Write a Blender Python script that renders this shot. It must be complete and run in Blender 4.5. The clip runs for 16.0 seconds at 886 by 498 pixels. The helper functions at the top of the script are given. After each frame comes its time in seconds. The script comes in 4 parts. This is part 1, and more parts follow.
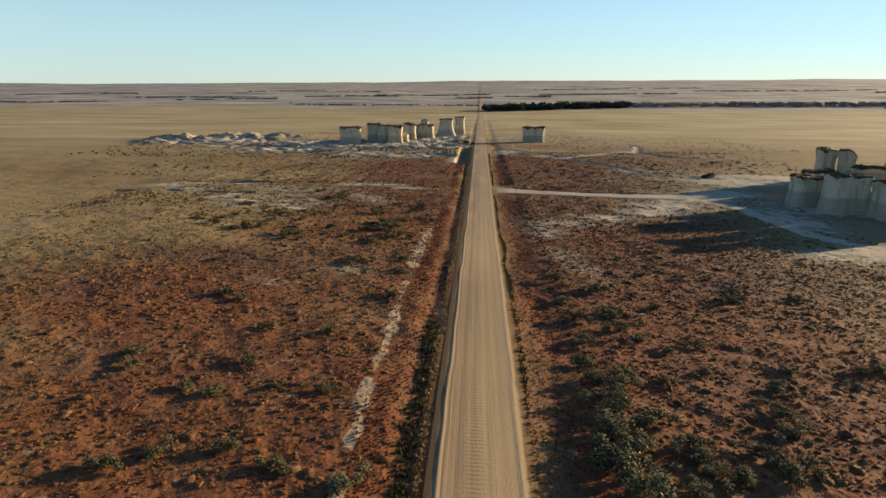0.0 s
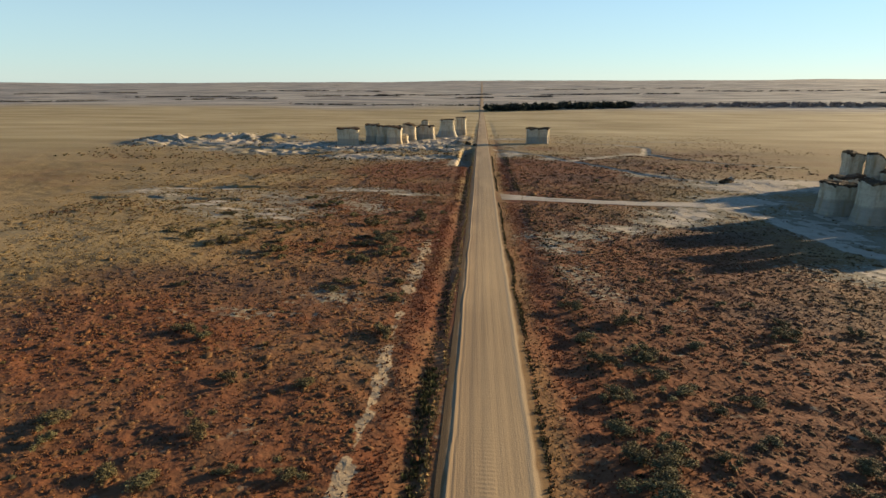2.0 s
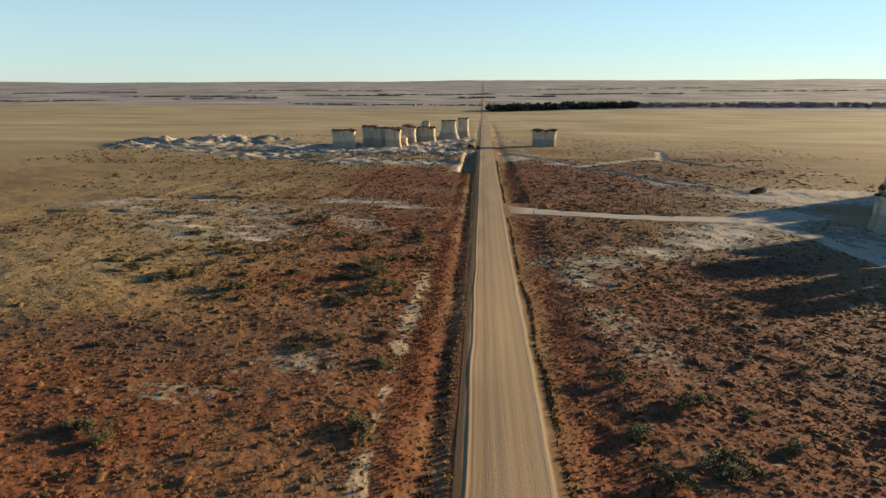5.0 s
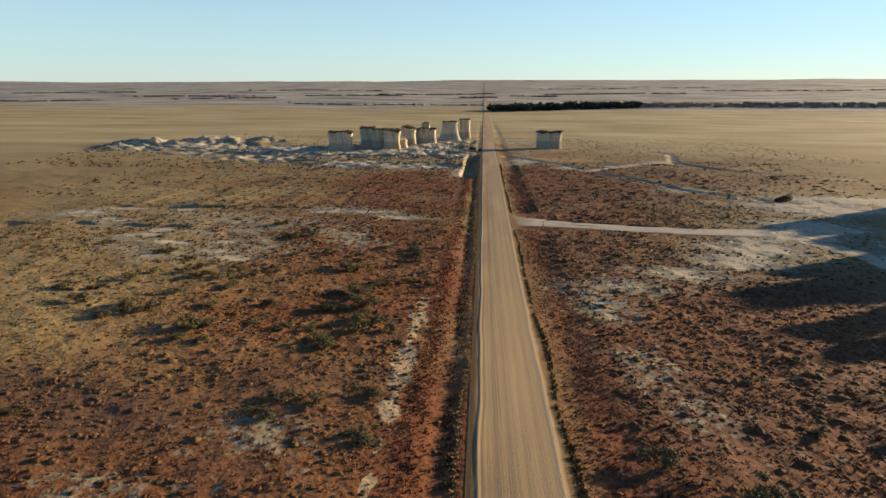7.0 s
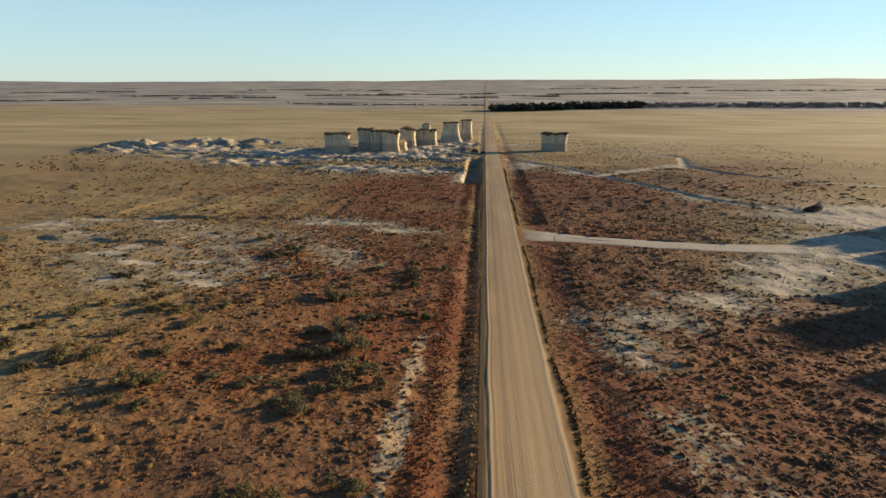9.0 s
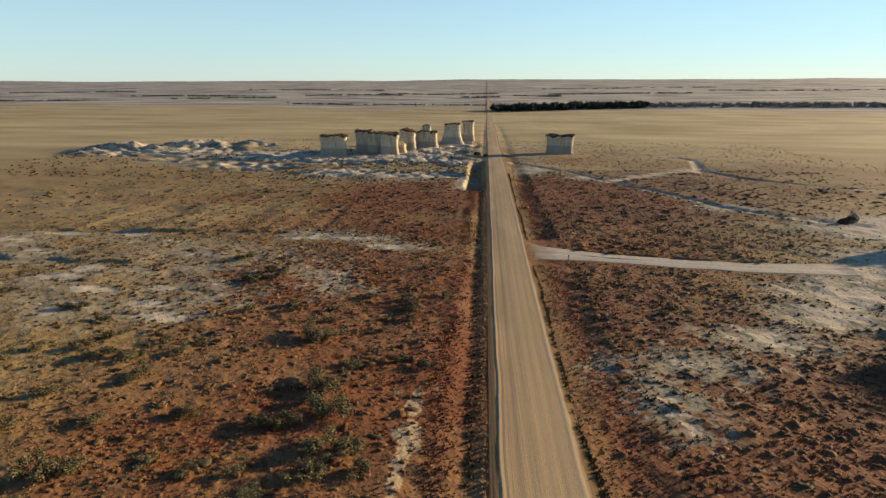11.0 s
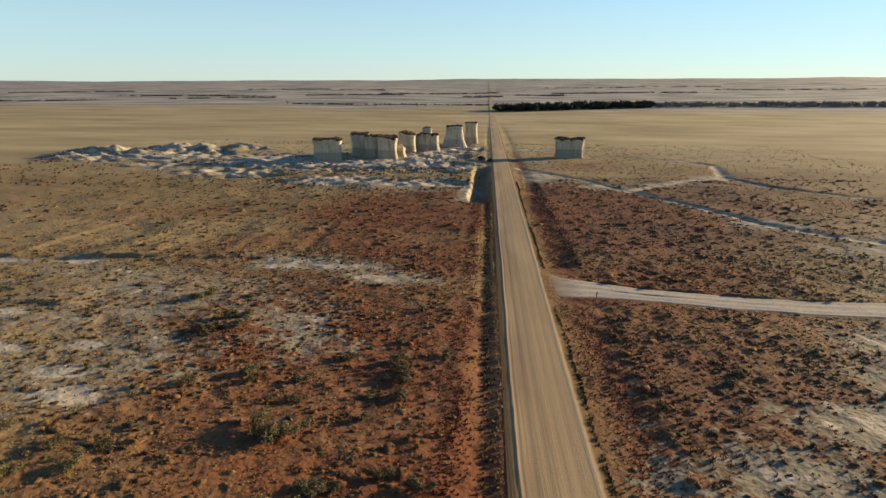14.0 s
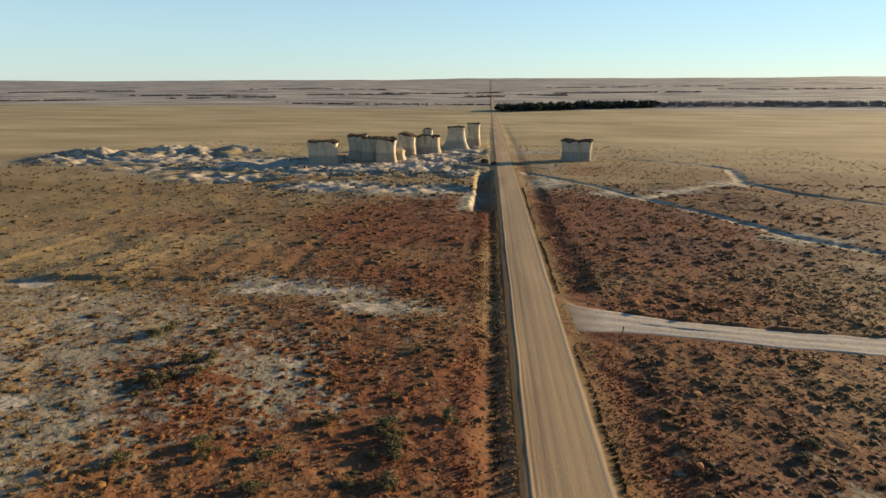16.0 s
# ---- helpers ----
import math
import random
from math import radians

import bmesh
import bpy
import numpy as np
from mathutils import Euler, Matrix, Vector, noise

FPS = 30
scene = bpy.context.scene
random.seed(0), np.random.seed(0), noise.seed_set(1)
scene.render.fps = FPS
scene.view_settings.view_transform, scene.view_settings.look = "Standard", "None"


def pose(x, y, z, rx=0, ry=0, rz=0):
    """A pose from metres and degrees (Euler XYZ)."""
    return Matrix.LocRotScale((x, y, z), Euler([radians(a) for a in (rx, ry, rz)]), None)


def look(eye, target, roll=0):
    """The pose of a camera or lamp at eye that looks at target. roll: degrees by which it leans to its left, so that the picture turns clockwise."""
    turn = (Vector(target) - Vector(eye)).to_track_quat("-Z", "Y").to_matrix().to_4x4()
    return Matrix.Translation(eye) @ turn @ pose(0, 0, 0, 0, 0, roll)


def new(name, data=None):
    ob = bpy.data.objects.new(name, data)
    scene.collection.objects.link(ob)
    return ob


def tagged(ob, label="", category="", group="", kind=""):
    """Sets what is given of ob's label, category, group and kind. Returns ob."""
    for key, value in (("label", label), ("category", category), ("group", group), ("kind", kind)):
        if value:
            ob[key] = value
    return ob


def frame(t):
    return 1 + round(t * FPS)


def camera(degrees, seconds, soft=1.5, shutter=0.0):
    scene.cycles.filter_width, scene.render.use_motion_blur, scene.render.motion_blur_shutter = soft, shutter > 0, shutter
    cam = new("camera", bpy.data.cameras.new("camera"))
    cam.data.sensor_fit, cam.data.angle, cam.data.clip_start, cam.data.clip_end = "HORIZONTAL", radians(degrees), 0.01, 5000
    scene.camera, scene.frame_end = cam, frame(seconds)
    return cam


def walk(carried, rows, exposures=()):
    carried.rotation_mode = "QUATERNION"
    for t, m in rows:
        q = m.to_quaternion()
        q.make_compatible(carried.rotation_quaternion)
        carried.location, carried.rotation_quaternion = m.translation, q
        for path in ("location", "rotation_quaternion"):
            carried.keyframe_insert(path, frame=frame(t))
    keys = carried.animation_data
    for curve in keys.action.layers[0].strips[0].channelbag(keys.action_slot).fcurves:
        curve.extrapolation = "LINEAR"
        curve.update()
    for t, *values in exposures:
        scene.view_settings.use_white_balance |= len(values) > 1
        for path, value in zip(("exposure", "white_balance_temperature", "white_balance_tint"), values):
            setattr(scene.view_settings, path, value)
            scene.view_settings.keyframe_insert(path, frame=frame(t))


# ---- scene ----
cam = camera(73.7, 16.0)
# seconds, eye x, y, z, pitch, roll, yaw
PATH_ROWS = [
    (0.0, 0.032, 0.126, 35.679, -15.812, -0.354, 2.615),
    (1.0, -0.263, 7.337, 35.461, -15.818, -0.375, 2.665),
    (2.0, -0.568, 14.585, 35.286, -15.826, -0.393, 2.713),
    (3.0, -0.882, 21.867, 35.147, -15.834, -0.408, 2.760),
    (4.0, -1.204, 29.176, 35.042, -15.843, -0.421, 2.806),
    (5.0, -1.534, 36.508, 34.965, -15.852, -0.430, 2.851),
    (6.0, -1.869, 43.860, 34.911, -15.863, -0.436, 2.897),
    (7.0, -2.211, 51.226, 34.876, -15.875, -0.440, 2.943),
    (8.0, -2.557, 58.601, 34.856, -15.887, -0.440, 2.990),
    (9.0, -2.906, 65.982, 34.846, -15.901, -0.438, 3.039),
    (10.0, -3.258, 73.363, 34.841, -15.915, -0.433, 3.090),
    (11.0, -3.613, 80.739, 34.836, -15.930, -0.424, 3.143),
    (12.0, -3.968, 88.107, 34.828, -15.946, -0.413, 3.199),
    (13.0, -4.323, 95.462, 34.811, -15.963, -0.399, 3.259),
    (14.0, -4.678, 102.798, 34.781, -15.981, -0.382, 3.323),
    (15.0, -5.031, 110.112, 34.732, -16.000, -0.363, 3.391),
    (16.0, -5.382, 117.399, 34.662, -16.020, -0.340, 3.464),
]
walk(cam, [(t, pose(x, y, z, 90 + pitch, roll, yaw)) for t, x, y, z, pitch, roll, yaw in PATH_ROWS])

# ---- light: low winter sun from the right, slightly ahead ----
SUN_ELEVATION = radians(9.8)
SUN_WAY = Vector((1.0, 0.555, 0.0)).normalized()
scene.view_settings.exposure = 0.9
world = bpy.data.worlds.new("sky")
scene.world = world
world.use_nodes = True
wn = world.node_tree
sky = wn.nodes.new("ShaderNodeTexSky")
sky.sky_type = 'NISHITA'
sky.sun_disc = False
sky.sun_elevation = SUN_ELEVATION
sky.sun_rotation = math.atan2(SUN_WAY.x, SUN_WAY.y)
sky.air_density, sky.dust_density, sky.ozone_density = 1.0, 0.05, 3.6
sky.altitude = 900
background = wn.nodes["Background"]
background.inputs["Strength"].default_value = 0.107
# pale winter haze low over the plain
height_over = wn.nodes.new("ShaderNodeSeparateXYZ")
wn.links.new(wn.nodes.new("ShaderNodeTexCoord").outputs["Generated"], height_over.inputs[0])
veil = wn.nodes.new("ShaderNodeMapRange")
veil.interpolation_type = 'SMOOTHSTEP'
for key, value in (("From Min", 0.05), ("From Max", 0.32), ("To Min", 0.6), ("To Max", 0.0)):
    veil.inputs[key].default_value = value
wn.links.new(height_over.outputs[2], veil.inputs[0])
haze = wn.nodes.new("ShaderNodeMix")
haze.data_type = 'RGBA'
haze.inputs[7].default_value = (3.0, 4.05, 4.25, 1.0)
wn.links.new(veil.outputs[0], haze.inputs[0])
wn.links.new(sky.outputs[0], haze.inputs[6])
wn.links.new(haze.outputs[2], background.inputs[0])
sun = new("sun", bpy.data.lights.new("sun", 'SUN'))
sun.data.energy, sun.data.angle, sun.data.color = 6.4, radians(0.6), (1.0, 0.77, 0.47)
toward = Vector((SUN_WAY.x * math.cos(SUN_ELEVATION), SUN_WAY.y * math.cos(SUN_ELEVATION), math.sin(SUN_ELEVATION)))
sun.matrix_world = look(tuple(toward * 300), (0, 0, 0))


# ---- noise on arrays ----
def lattice(ix, iy, seed):
    n = (ix.astype(np.int64) * 374761393 + iy.astype(np.int64) * 668265263 + seed * 1442695041) & 0x7fffffff
    n = ((n ^ (n >> 13)) * 1274126177) & 0x7fffffff
    n = n ^ (n >> 16)
    return (n & 0xffff) / 65535.0


def value_noise(x, y, seed=0):
    x, y = np.asarray(x, float), np.asarray(y, float)
    fx, fy = np.floor(x), np.floor(y)
    u, v = x - fx, y - fy
    u, v = u * u * (3 - 2 * u), v * v * (3 - 2 * v)
    a, b = lattice(fx, fy, seed), lattice(fx + 1, fy, seed)
    c, d = lattice(fx, fy + 1, seed), lattice(fx + 1, fy + 1, seed)
    return (a * (1 - u) + b * u) * (1 - v) + (c * (1 - u) + d * u) * v


def fbm(x, y, size, seed=0, octaves=4):
    """Uneven field of about -1 to 1 with lumps of the given size in metres."""
    total, amp, norm = 0.0, 1.0, 0.0
    for k in range(octaves):
        total = total + amp * (value_noise(np.asarray(x) / size * 2 ** k + 17.3 * k, np.asarray(y) / size * 2 ** k - 9.1 * k, seed + k) - 0.5)
        norm += amp * 0.5
        amp *= 0.5
    return total / norm * 1.4


def smooth(a, b, x):
    u = np.clip((x - a) / (b - a), 0, 1)
    return u * u * (3 - 2 * u)


# ---- shape of the land ----
def road_x(y):
    return 0.7 + 0.0155 * np.asarray(y, float)


KNOT_Y = [-400, 0, 60, 100, 150, 200, 260, 330, 430, 600, 900, 1150, 1300, 2000, 3000, 4000, 5200]
KNOT_Z = [5.5, 5.5, 4.6, 3.3, 1.0, -0.3, -1.5, -3, -5.4, -9.3, -17, -24, -24, -12, 6, 24, 42]


def broad(x, y):
    x, y = np.asarray(x, float), np.asarray(y, float)
    g = sum(np.interp(y + s, KNOT_Y, KNOT_Z) for s in (-12, -4, 4, 12)) / 4
    lean = np.interp(y, [0, 60, 170, 240, 320, 450], [-.035, -.035, -.015, .012, .012, 0])
    z = g + lean * np.clip(x, -90, 90)
    z = z + 1.6 * np.exp(-((x + 60) ** 2 + (y - 120) ** 2) / (2 * 28 ** 2))
    far = smooth(1500, 2600, np.hypot(x, y))
    return z + far * (fbm(x, y, 900, 5, 3) * 9 - 3 + np.clip(x, -3000, 3000) * 0.013) + smooth(500, 900, y) * fbm(x, y, 260, 6, 2) * 1.0


def blobs(x, y, spots):
    m = np.zeros(np.broadcast(x, y).shape)
    for cx, cy, rx, ry, k in spots:
        m = np.maximum(m, k * np.exp(-(((x - cx) / rx) ** 2 + ((y - cy) / ry) ** 2)))
    return m


def to_line(x, y, line):
    """Distance from a bent line on the ground."""
    best = np.full(np.broadcast(x, y).shape, 1e9)
    for (ax, ay), (bx, by) in zip(line, line[1:]):
        dx, dy = bx - ax, by - ay
        u = np.clip(((x - ax) * dx + (y - ay) * dy) / (dx * dx + dy * dy), 0, 1)
        best = np.minimum(best, np.hypot(x - ax - u * dx, y - ay - u * dy))
    return best


CHALK_RIGHT = [(19, 119, 5, 9, .85), (18, 139, 5, 10, .88), (26, 149, 11, 7, .85), (38, 159, 13, 7, .85), (53, 171, 13, 8, 1.05), (64, 182, 15, 10, 1.25), (76, 193, 14, 9, 1.35), (13, 150, 4, 10, .6), (22, 104, 5, 8, .5)]
CHALK_LOT = [(100, 226, 21, 11, 1.8), (115, 238, 26, 8, 1.7), (135, 225, 24, 16, 1.6), (84, 203, 16, 10, 1.5), (90, 165, 10, 26, 1.2), (105, 180, 24, 16, 1.2), (80, 126, 16, 8, 1.2), (98, 128, 20, 9, 1.5), (125, 140, 25, 20, 1.2)]
CHALK_LEFT = [(-78, 206, 24, 7, .78), (-92, 192, 14, 14, .75), (-74, 180, 4, 3, 1.5), (-75, 174, 6, 2.6, 1.5), (-65, 167.5, 6, 2.4, 1.5), (-52, 162, 5, 2.4, 1.5), (-48, 156.5, 5, 2.4, 1.5), (-54, 190, 28, 18, .72), (-36, 212, 14, 3.2, 1.2), (-40, 216, 16, 6, .8), (-20, 205, 12, 5, .9), (-34, 182, 14, 9, .7), (-75, 170, 14, 8, .72), (-62, 178, 14, 9, .7), (-21, 97, 5, 4, .7), (-105, 200, 16, 14, .8), (-30, 88, 7, 3, .55), (-84, 212, 6, 2.2, 1.4), (-100, 211, 9, 2.2, 1.3), (-46, 168, 20, 12, .72), (-31, 175, 14, 8, .66), (-60, 158, 18, 9, .7), (-54, 170, 4.5, 2.2, 1.5)]
CHALK_FAR = [(-206, 420, 26, 14, 1.5), (-172, 440, 28, 14, 1.5), (-140, 450, 20, 10, 1.2), (-200, 400, 30, 22, 1.3), (-160, 410, 34, 32, 1.3), (-115, 398, 34, 36, 1.4), (-75, 388, 34, 34, 1.4), (-40, 402, 30, 44, 1.5), (-26, 324, 26, 15, 1.45), (-8.2, 306, 3.5, 18, 1.1), (-62, 332, 28, 15, 1.35), (-14, 470, 16, 40, 1.3), (-25, 440, 24, 40, 1.4), (-14, 380, 12, 25, 1.4), (-110, 352, 30, 18, 1.2), (-150, 372, 26, 16, 1.2)]
CHALK_TRACK = [(22, 345, 9, 20, 1.1), (40, 320, 12, 10, .9), (92, 345, 12, 10, 1.1), (62, 325, 14, 7, 1.0), (28, 395, 10, 20, .8), (28, 470, 18, 12, 1.0), (70, 255, 10, 7, .9), (120, 455, 60, 8, .6)]
TRACK_LOW = [(14, 375), (24, 360), (36, 338), (47, 311), (53, 300), (62, 279), (69, 257), (81, 242), (96, 232)]
TRACK_LOOP = [(59, 441), (78, 434), (95, 422), (106, 408), (109, 394), (103, 372), (97, 352), (80, 338), (63, 323), (50, 312)]
TRACK_OUT = [(97, 352), (101, 325), (118, 300), (150, 285)]
LOT_PATH = [(72, 197), (82, 180), (84, 163), (85, 147), (91, 136), (115, 124)]
WASH = [(-9.0, -40), (-9.2, 20), (-9.4, 38), (-10.3, 56), (-9.7, 70), (-10.1, 88), (-10.0, 105), (-9.7, 122), (-9.3, 138)]


def chalk_mask(x, y):
    n = fbm(x, y, 9, 20, 5)
    m = blobs(x, y, CHALK_RIGHT + CHALK_LOT + CHALK_LEFT)
    if np.max(y) > 250:
        m = np.maximum(m, blobs(x, y, CHALK_FAR + CHALK_TRACK))
    m = np.clip(m + 0.32 * n * smooth(0.05, 0.4, m), 0, 1.6)
    for line, wide in ((TRACK_LOW, 2.8), (TRACK_LOOP, 3.6), (TRACK_OUT, 2.8), (LOT_PATH, 3.5)):
        m = np.maximum(m, (1.3 if line is LOT_PATH else 1.0) * (1 - smooth(wide * 0.5, wide * 1.2, to_line(x, y, line) + 0.4 * n)))
    return m


def wash_mask(x, y):
    """A thin broken line of bare pale soil beside the road."""
    w = to_line(x, y, WASH)
    width = 0.04 + 0.65 * smooth(95, 108, y) * (1 - smooth(122, 138, y)) + 0.35 * value_noise(x * 0, y / 6.0, 31)
    return 1 - smooth(width * 0.5, width * 1.3 + 0.3, w + 0.9 * fbm(x, y, 2.6, 33, 4))


def ditch_cut(x, y):
    """Lowering beside the road: shallow ditches and the deep cut at the culvert."""
    d = x - road_x(y)
    near = 1 - smooth(520, 900, y)
    wob = 0.6 * value_noise(0 * x, y / 9, 40)
    cut = 0.32 * np.exp(-((d + 6.4 + wob) / 1.5) ** 2) + 0.3 * np.exp(-((d - 8.5 - wob) / 2.6) ** 2)
    gap = smooth(183, 193, y) * (1 - smooth(208, 220, y))
    cut = cut * (1 - gap * (d > 0)) * near
    deep = smooth(284, 296, y) * (1 - smooth(372, 386, y))
    cut = cut + 3.0 * deep * smooth(-13.0 - 1.2 * fbm(x, y, 7, 42, 3), -10.4, d) * (1 - smooth(-6.8, -4.6, d))
    return cut


def side_top(x):
    return np.interp(x, [5.5, 7.5, 9, 11, 13.4, 25, 40, 52, 70], [216, 212.5, 209.6, 207.6, 206.4, 202.3, 199.2, 197.8, 198.8])


def side_low(x):
    return np.interp(x, [5.5, 7.5, 9, 15.6, 27, 37, 49, 70], [194.5, 196.0, 196.8, 196.9, 195.2, 193.4, 192.2, 191.6])


def land(x, y):
    x, y = np.asarray(x, float), np.asarray(y, float)
    d = np.abs(x - road_x(y))
    z = broad(x, y)
    rough = smooth(4.5, 9, d)
    z = z + rough * (0.28 * fbm(x, y, 14, 50, 3) + 0.10 * fbm(x, y, 2.6, 51, 2) * (1 - smooth(300, 500, y)))
    hum = value_noise(x / 0.95 + 3, y / 0.95, 52) * value_noise(x / 2.3, y / 2.3, 53) + 0.5 * value_noise(x / 0.55, y / 0.55, 54) ** 2
    z = z + smooth(5.5, 8, d) * 0.22 * hum * (1 - 0.6 * np.clip(chalk_mask(x, y), 0, 1)) * (1 - smooth(230, 420, y))
    z = z - ditch_cut(x, y)
    # low ledge at the far rim of the left bare patch
    edge = np.interp(x, [-125, -91, -66, -54, -43, -30], [218, 213.4, 214.5, 216.5, 222, 227]) + 2.8 * fbm(x, y * 0 + 3, 14, 55, 4) + 0.9 * fbm(x, y * 0 + 7, 3, 56, 3)
    z = z + np.clip(0.4 + 0.5 * fbm(x, y * 0, 9, 58, 3), 0.06, 1) * smooth(-0.35, 0.35, y - edge) * smooth(27, 42, -x) * (1 - smooth(110, 125, -x)) * (1 - smooth(230, 285, y))
    ledge = 186 + 4 * fbm(x, y * 0 + 9, 12, 57, 3)
    z = z + 0.5 * smooth(-0.6, 0.6, y - ledge) * smooth(64, 72, -x) * (1 - smooth(110, 125, -x)) * (1 - smooth(192, 210, y))
    # lumpy eroded chalk round the far buttes
    bad = blobs(x, y, CHALK_FAR)
    bad = smooth(0.3, 0.8, bad) * smooth(6, 14, -(x - road_x(y)))
    lump = 1 - np.abs(fbm(x, y * 1.5, 13, 60, 5)) * 1.7
    z = z + bad * (lump * 1.9 - 1.2) * smooth(300, 345, y)
    rim = blobs(x, y, [(-205, 418, 22, 12, 1.0), (-172, 438, 24, 12, 1.1), (-140, 448, 18, 9, .8), (-215, 395, 12, 10, .6)])
    fold = 1 - np.abs(fbm(x, y * 1.7, 17, 63, 5)) * 1.7
    z = z + rim * (1.2 + 3.4 * fold + 1.2 * fbm(x, y, 30, 64, 2))
    for line, wide in ((TRACK_LOW, 1.8), (TRACK_LOOP, 2.4), (TRACK_OUT, 2.0)):
        z = z - (0.45 if line is TRACK_LOW else 0.6) * np.exp(-(to_line(x, y, line) / wide) ** 2) * smooth(6, 10, d)
    lane = smooth(-1.6, 0.2, y - side_low(x)) * smooth(-1.6, 0.2, side_top(x) - y) * smooth(4, 6, x) * (1 - smooth(58, 72, x))
    z = z * (1 - lane) + (broad(x, y) + 0.1) * lane
    berm = np.interp(x, [13, 25, 40, 52, 66], [207.6, 203.4, 200.3, 198.9, 199.6])
    z = z + 0.38 * np.exp(-((y - berm) / 0.7) ** 2) * smooth(15, 20, x) * (1 - smooth(58, 66, x)) * (0.5 + value_noise(x / 2.2, y * 0, 59))
    return z


def red_mask(x, y):
    """Where the russet bunch grass grows among the tan."""
    d = x - road_x(y)
    m = 0.8 * np.exp(-(np.maximum(np.abs(d + 3) - 30, 0) / 28) ** 2) * (1 - smooth(300, 345, y))
    m = m + 0.52 * blobs(x, y, [(45, 80, 40, 40, 1), (-48, 72, 26, 24, 1), (42, 262, 30, 24, 1.1), (-28, 262, 26, 22, 1.1), (55, 380, 22, 14, 1.1), (-90, 270, 30, 16, .6), (40, 215, 22, 12, .6), (-22, 165, 18, 26, .8), (75, 295, 50, 42, 1.3), (55, 385, 34, 22, 1.2), (110, 340, 40, 40, .8), (75, 250, 30, 26, .8), (58, 125, 28, 40, .9)])
    m = m - 0.55 * blobs(x, y, [(-72, 112, 26, 22, 1), (-95, 150, 40, 40, 1), (-60, 245, 26, 10, .6), (85, 75, 24, 30, .5)])
    m = m - 0.14 * smooth(88, 112, y) * (1 - smooth(150, 178, y)) * smooth(10, 20, -x)
    return np.clip(m + 0.34 * fbm(x, y, 20, 70, 4) + 0.1 * fbm(x, y, 3, 71, 2), 0, 1)


def umber_mask(x, y):
    """Where the grass is a darker grey-brown."""
    m = blobs(x, y, [(-40, 99, 26, 8, 1.0), (-24, 106, 14, 8, .8), (-60, 84, 22, 9, .8), (-30, 60, 16, 9, .5), (44, 106, 34, 18, 1.1), (50, 160, 32, 18, 1.1), (30, 60, 18, 12, .4), (50, 246, 36, 16, .8), (84, 262, 24, 16, .7), (76, 305, 50, 38, .75), (125, 350, 50, 45, .65)])
    return np.clip(m * (0.8 + 0.7 * fbm(x, y, 11, 75, 4)), 0, 1)


# ---- materials ----
def material(name, rough=0.9, metal=0.0):
    m = bpy.data.materials.new(name)
    m.use_nodes = True
    b = m.node_tree.nodes["Principled BSDF"]
    b.inputs["Roughness"].default_value = rough
    b.inputs["Metallic"].default_value = metal
    b.inputs["Specular IOR Level"].default_value = 0.12
    return m, m.node_tree, b


def node(tree, kind, **inputs):
    n = tree.nodes.new(kind)
    for key, value in inputs.items():
        n.inputs[key.replace("_", " ")].default_value = value
    return n


def noise_tex(tree, scale, detail=4, stretch=None, space="Object"):
    co = tree.nodes.new("ShaderNodeTexCoord")
    out = co.outputs[space]
    if stretch:
        mp = tree.nodes.new("ShaderNodeMapping")
        mp.inputs["Scale"].default_value = stretch
        tree.links.new(out, mp.inputs[0])
        out = mp.outputs[0]
    n = node(tree, "ShaderNodeTexNoise", Scale=scale, Detail=detail)
    tree.links.new(out, n.inputs["Vector"])
    return n.outputs[0]


def ramp(tree, value, stops):
    r = tree.nodes.new("ShaderNodeValToRGB")
    e = r.color_ramp.elements
    while len(e) < len(stops):
        e.new(0.5)
    for k, (p, c) in enumerate(stops):
        e[k].position, e[k].color = p, (c if len(c) == 4 else (*c, 1))
    tree.links.new(value, r.inputs[0])
    return r.outputs[0]


def mix(tree, fac, a, b, blend='MIX'):
    m = tree.nodes.new("ShaderNodeMix")
    m.data_type, m.blend_type = 'RGBA', blend
    for socket, value in ((m.inputs[0], fac), (m.inputs[6], a), (m.inputs[7], b)):
        if isinstance(value, bpy.types.NodeSocket):
            tree.links.new(value, socket)
        else:
            socket.default_value = value if not isinstance(value, tuple) else (*value[:3], 1)
    return m.outputs[2]


def calc(tree, op, a, b=0.0, clamp=False):
    m = tree.nodes.new("ShaderNodeMath")
    m.operation, m.use_clamp = op, clamp
    for k, value in enumerate((a, b)):
        if isinstance(value, bpy.types.NodeSocket):
            tree.links.new(value, m.inputs[k])
        else:
            m.inputs[k].default_value = value
    return m.outputs[0]


def attribute(tree, name, colour=False):
    a = tree.nodes.new("ShaderNodeAttribute")
    a.attribute_name = name
    return a.outputs["Color" if colour else "Fac"]


def bump(tree, bsdf, height, strength, distance):
    b = node(tree, "ShaderNodeBump", Strength=strength, Distance=distance)
    tree.links.new(height, b.inputs["Height"])
    tree.links.new(b.outputs[0], bsdf.inputs["Normal"])


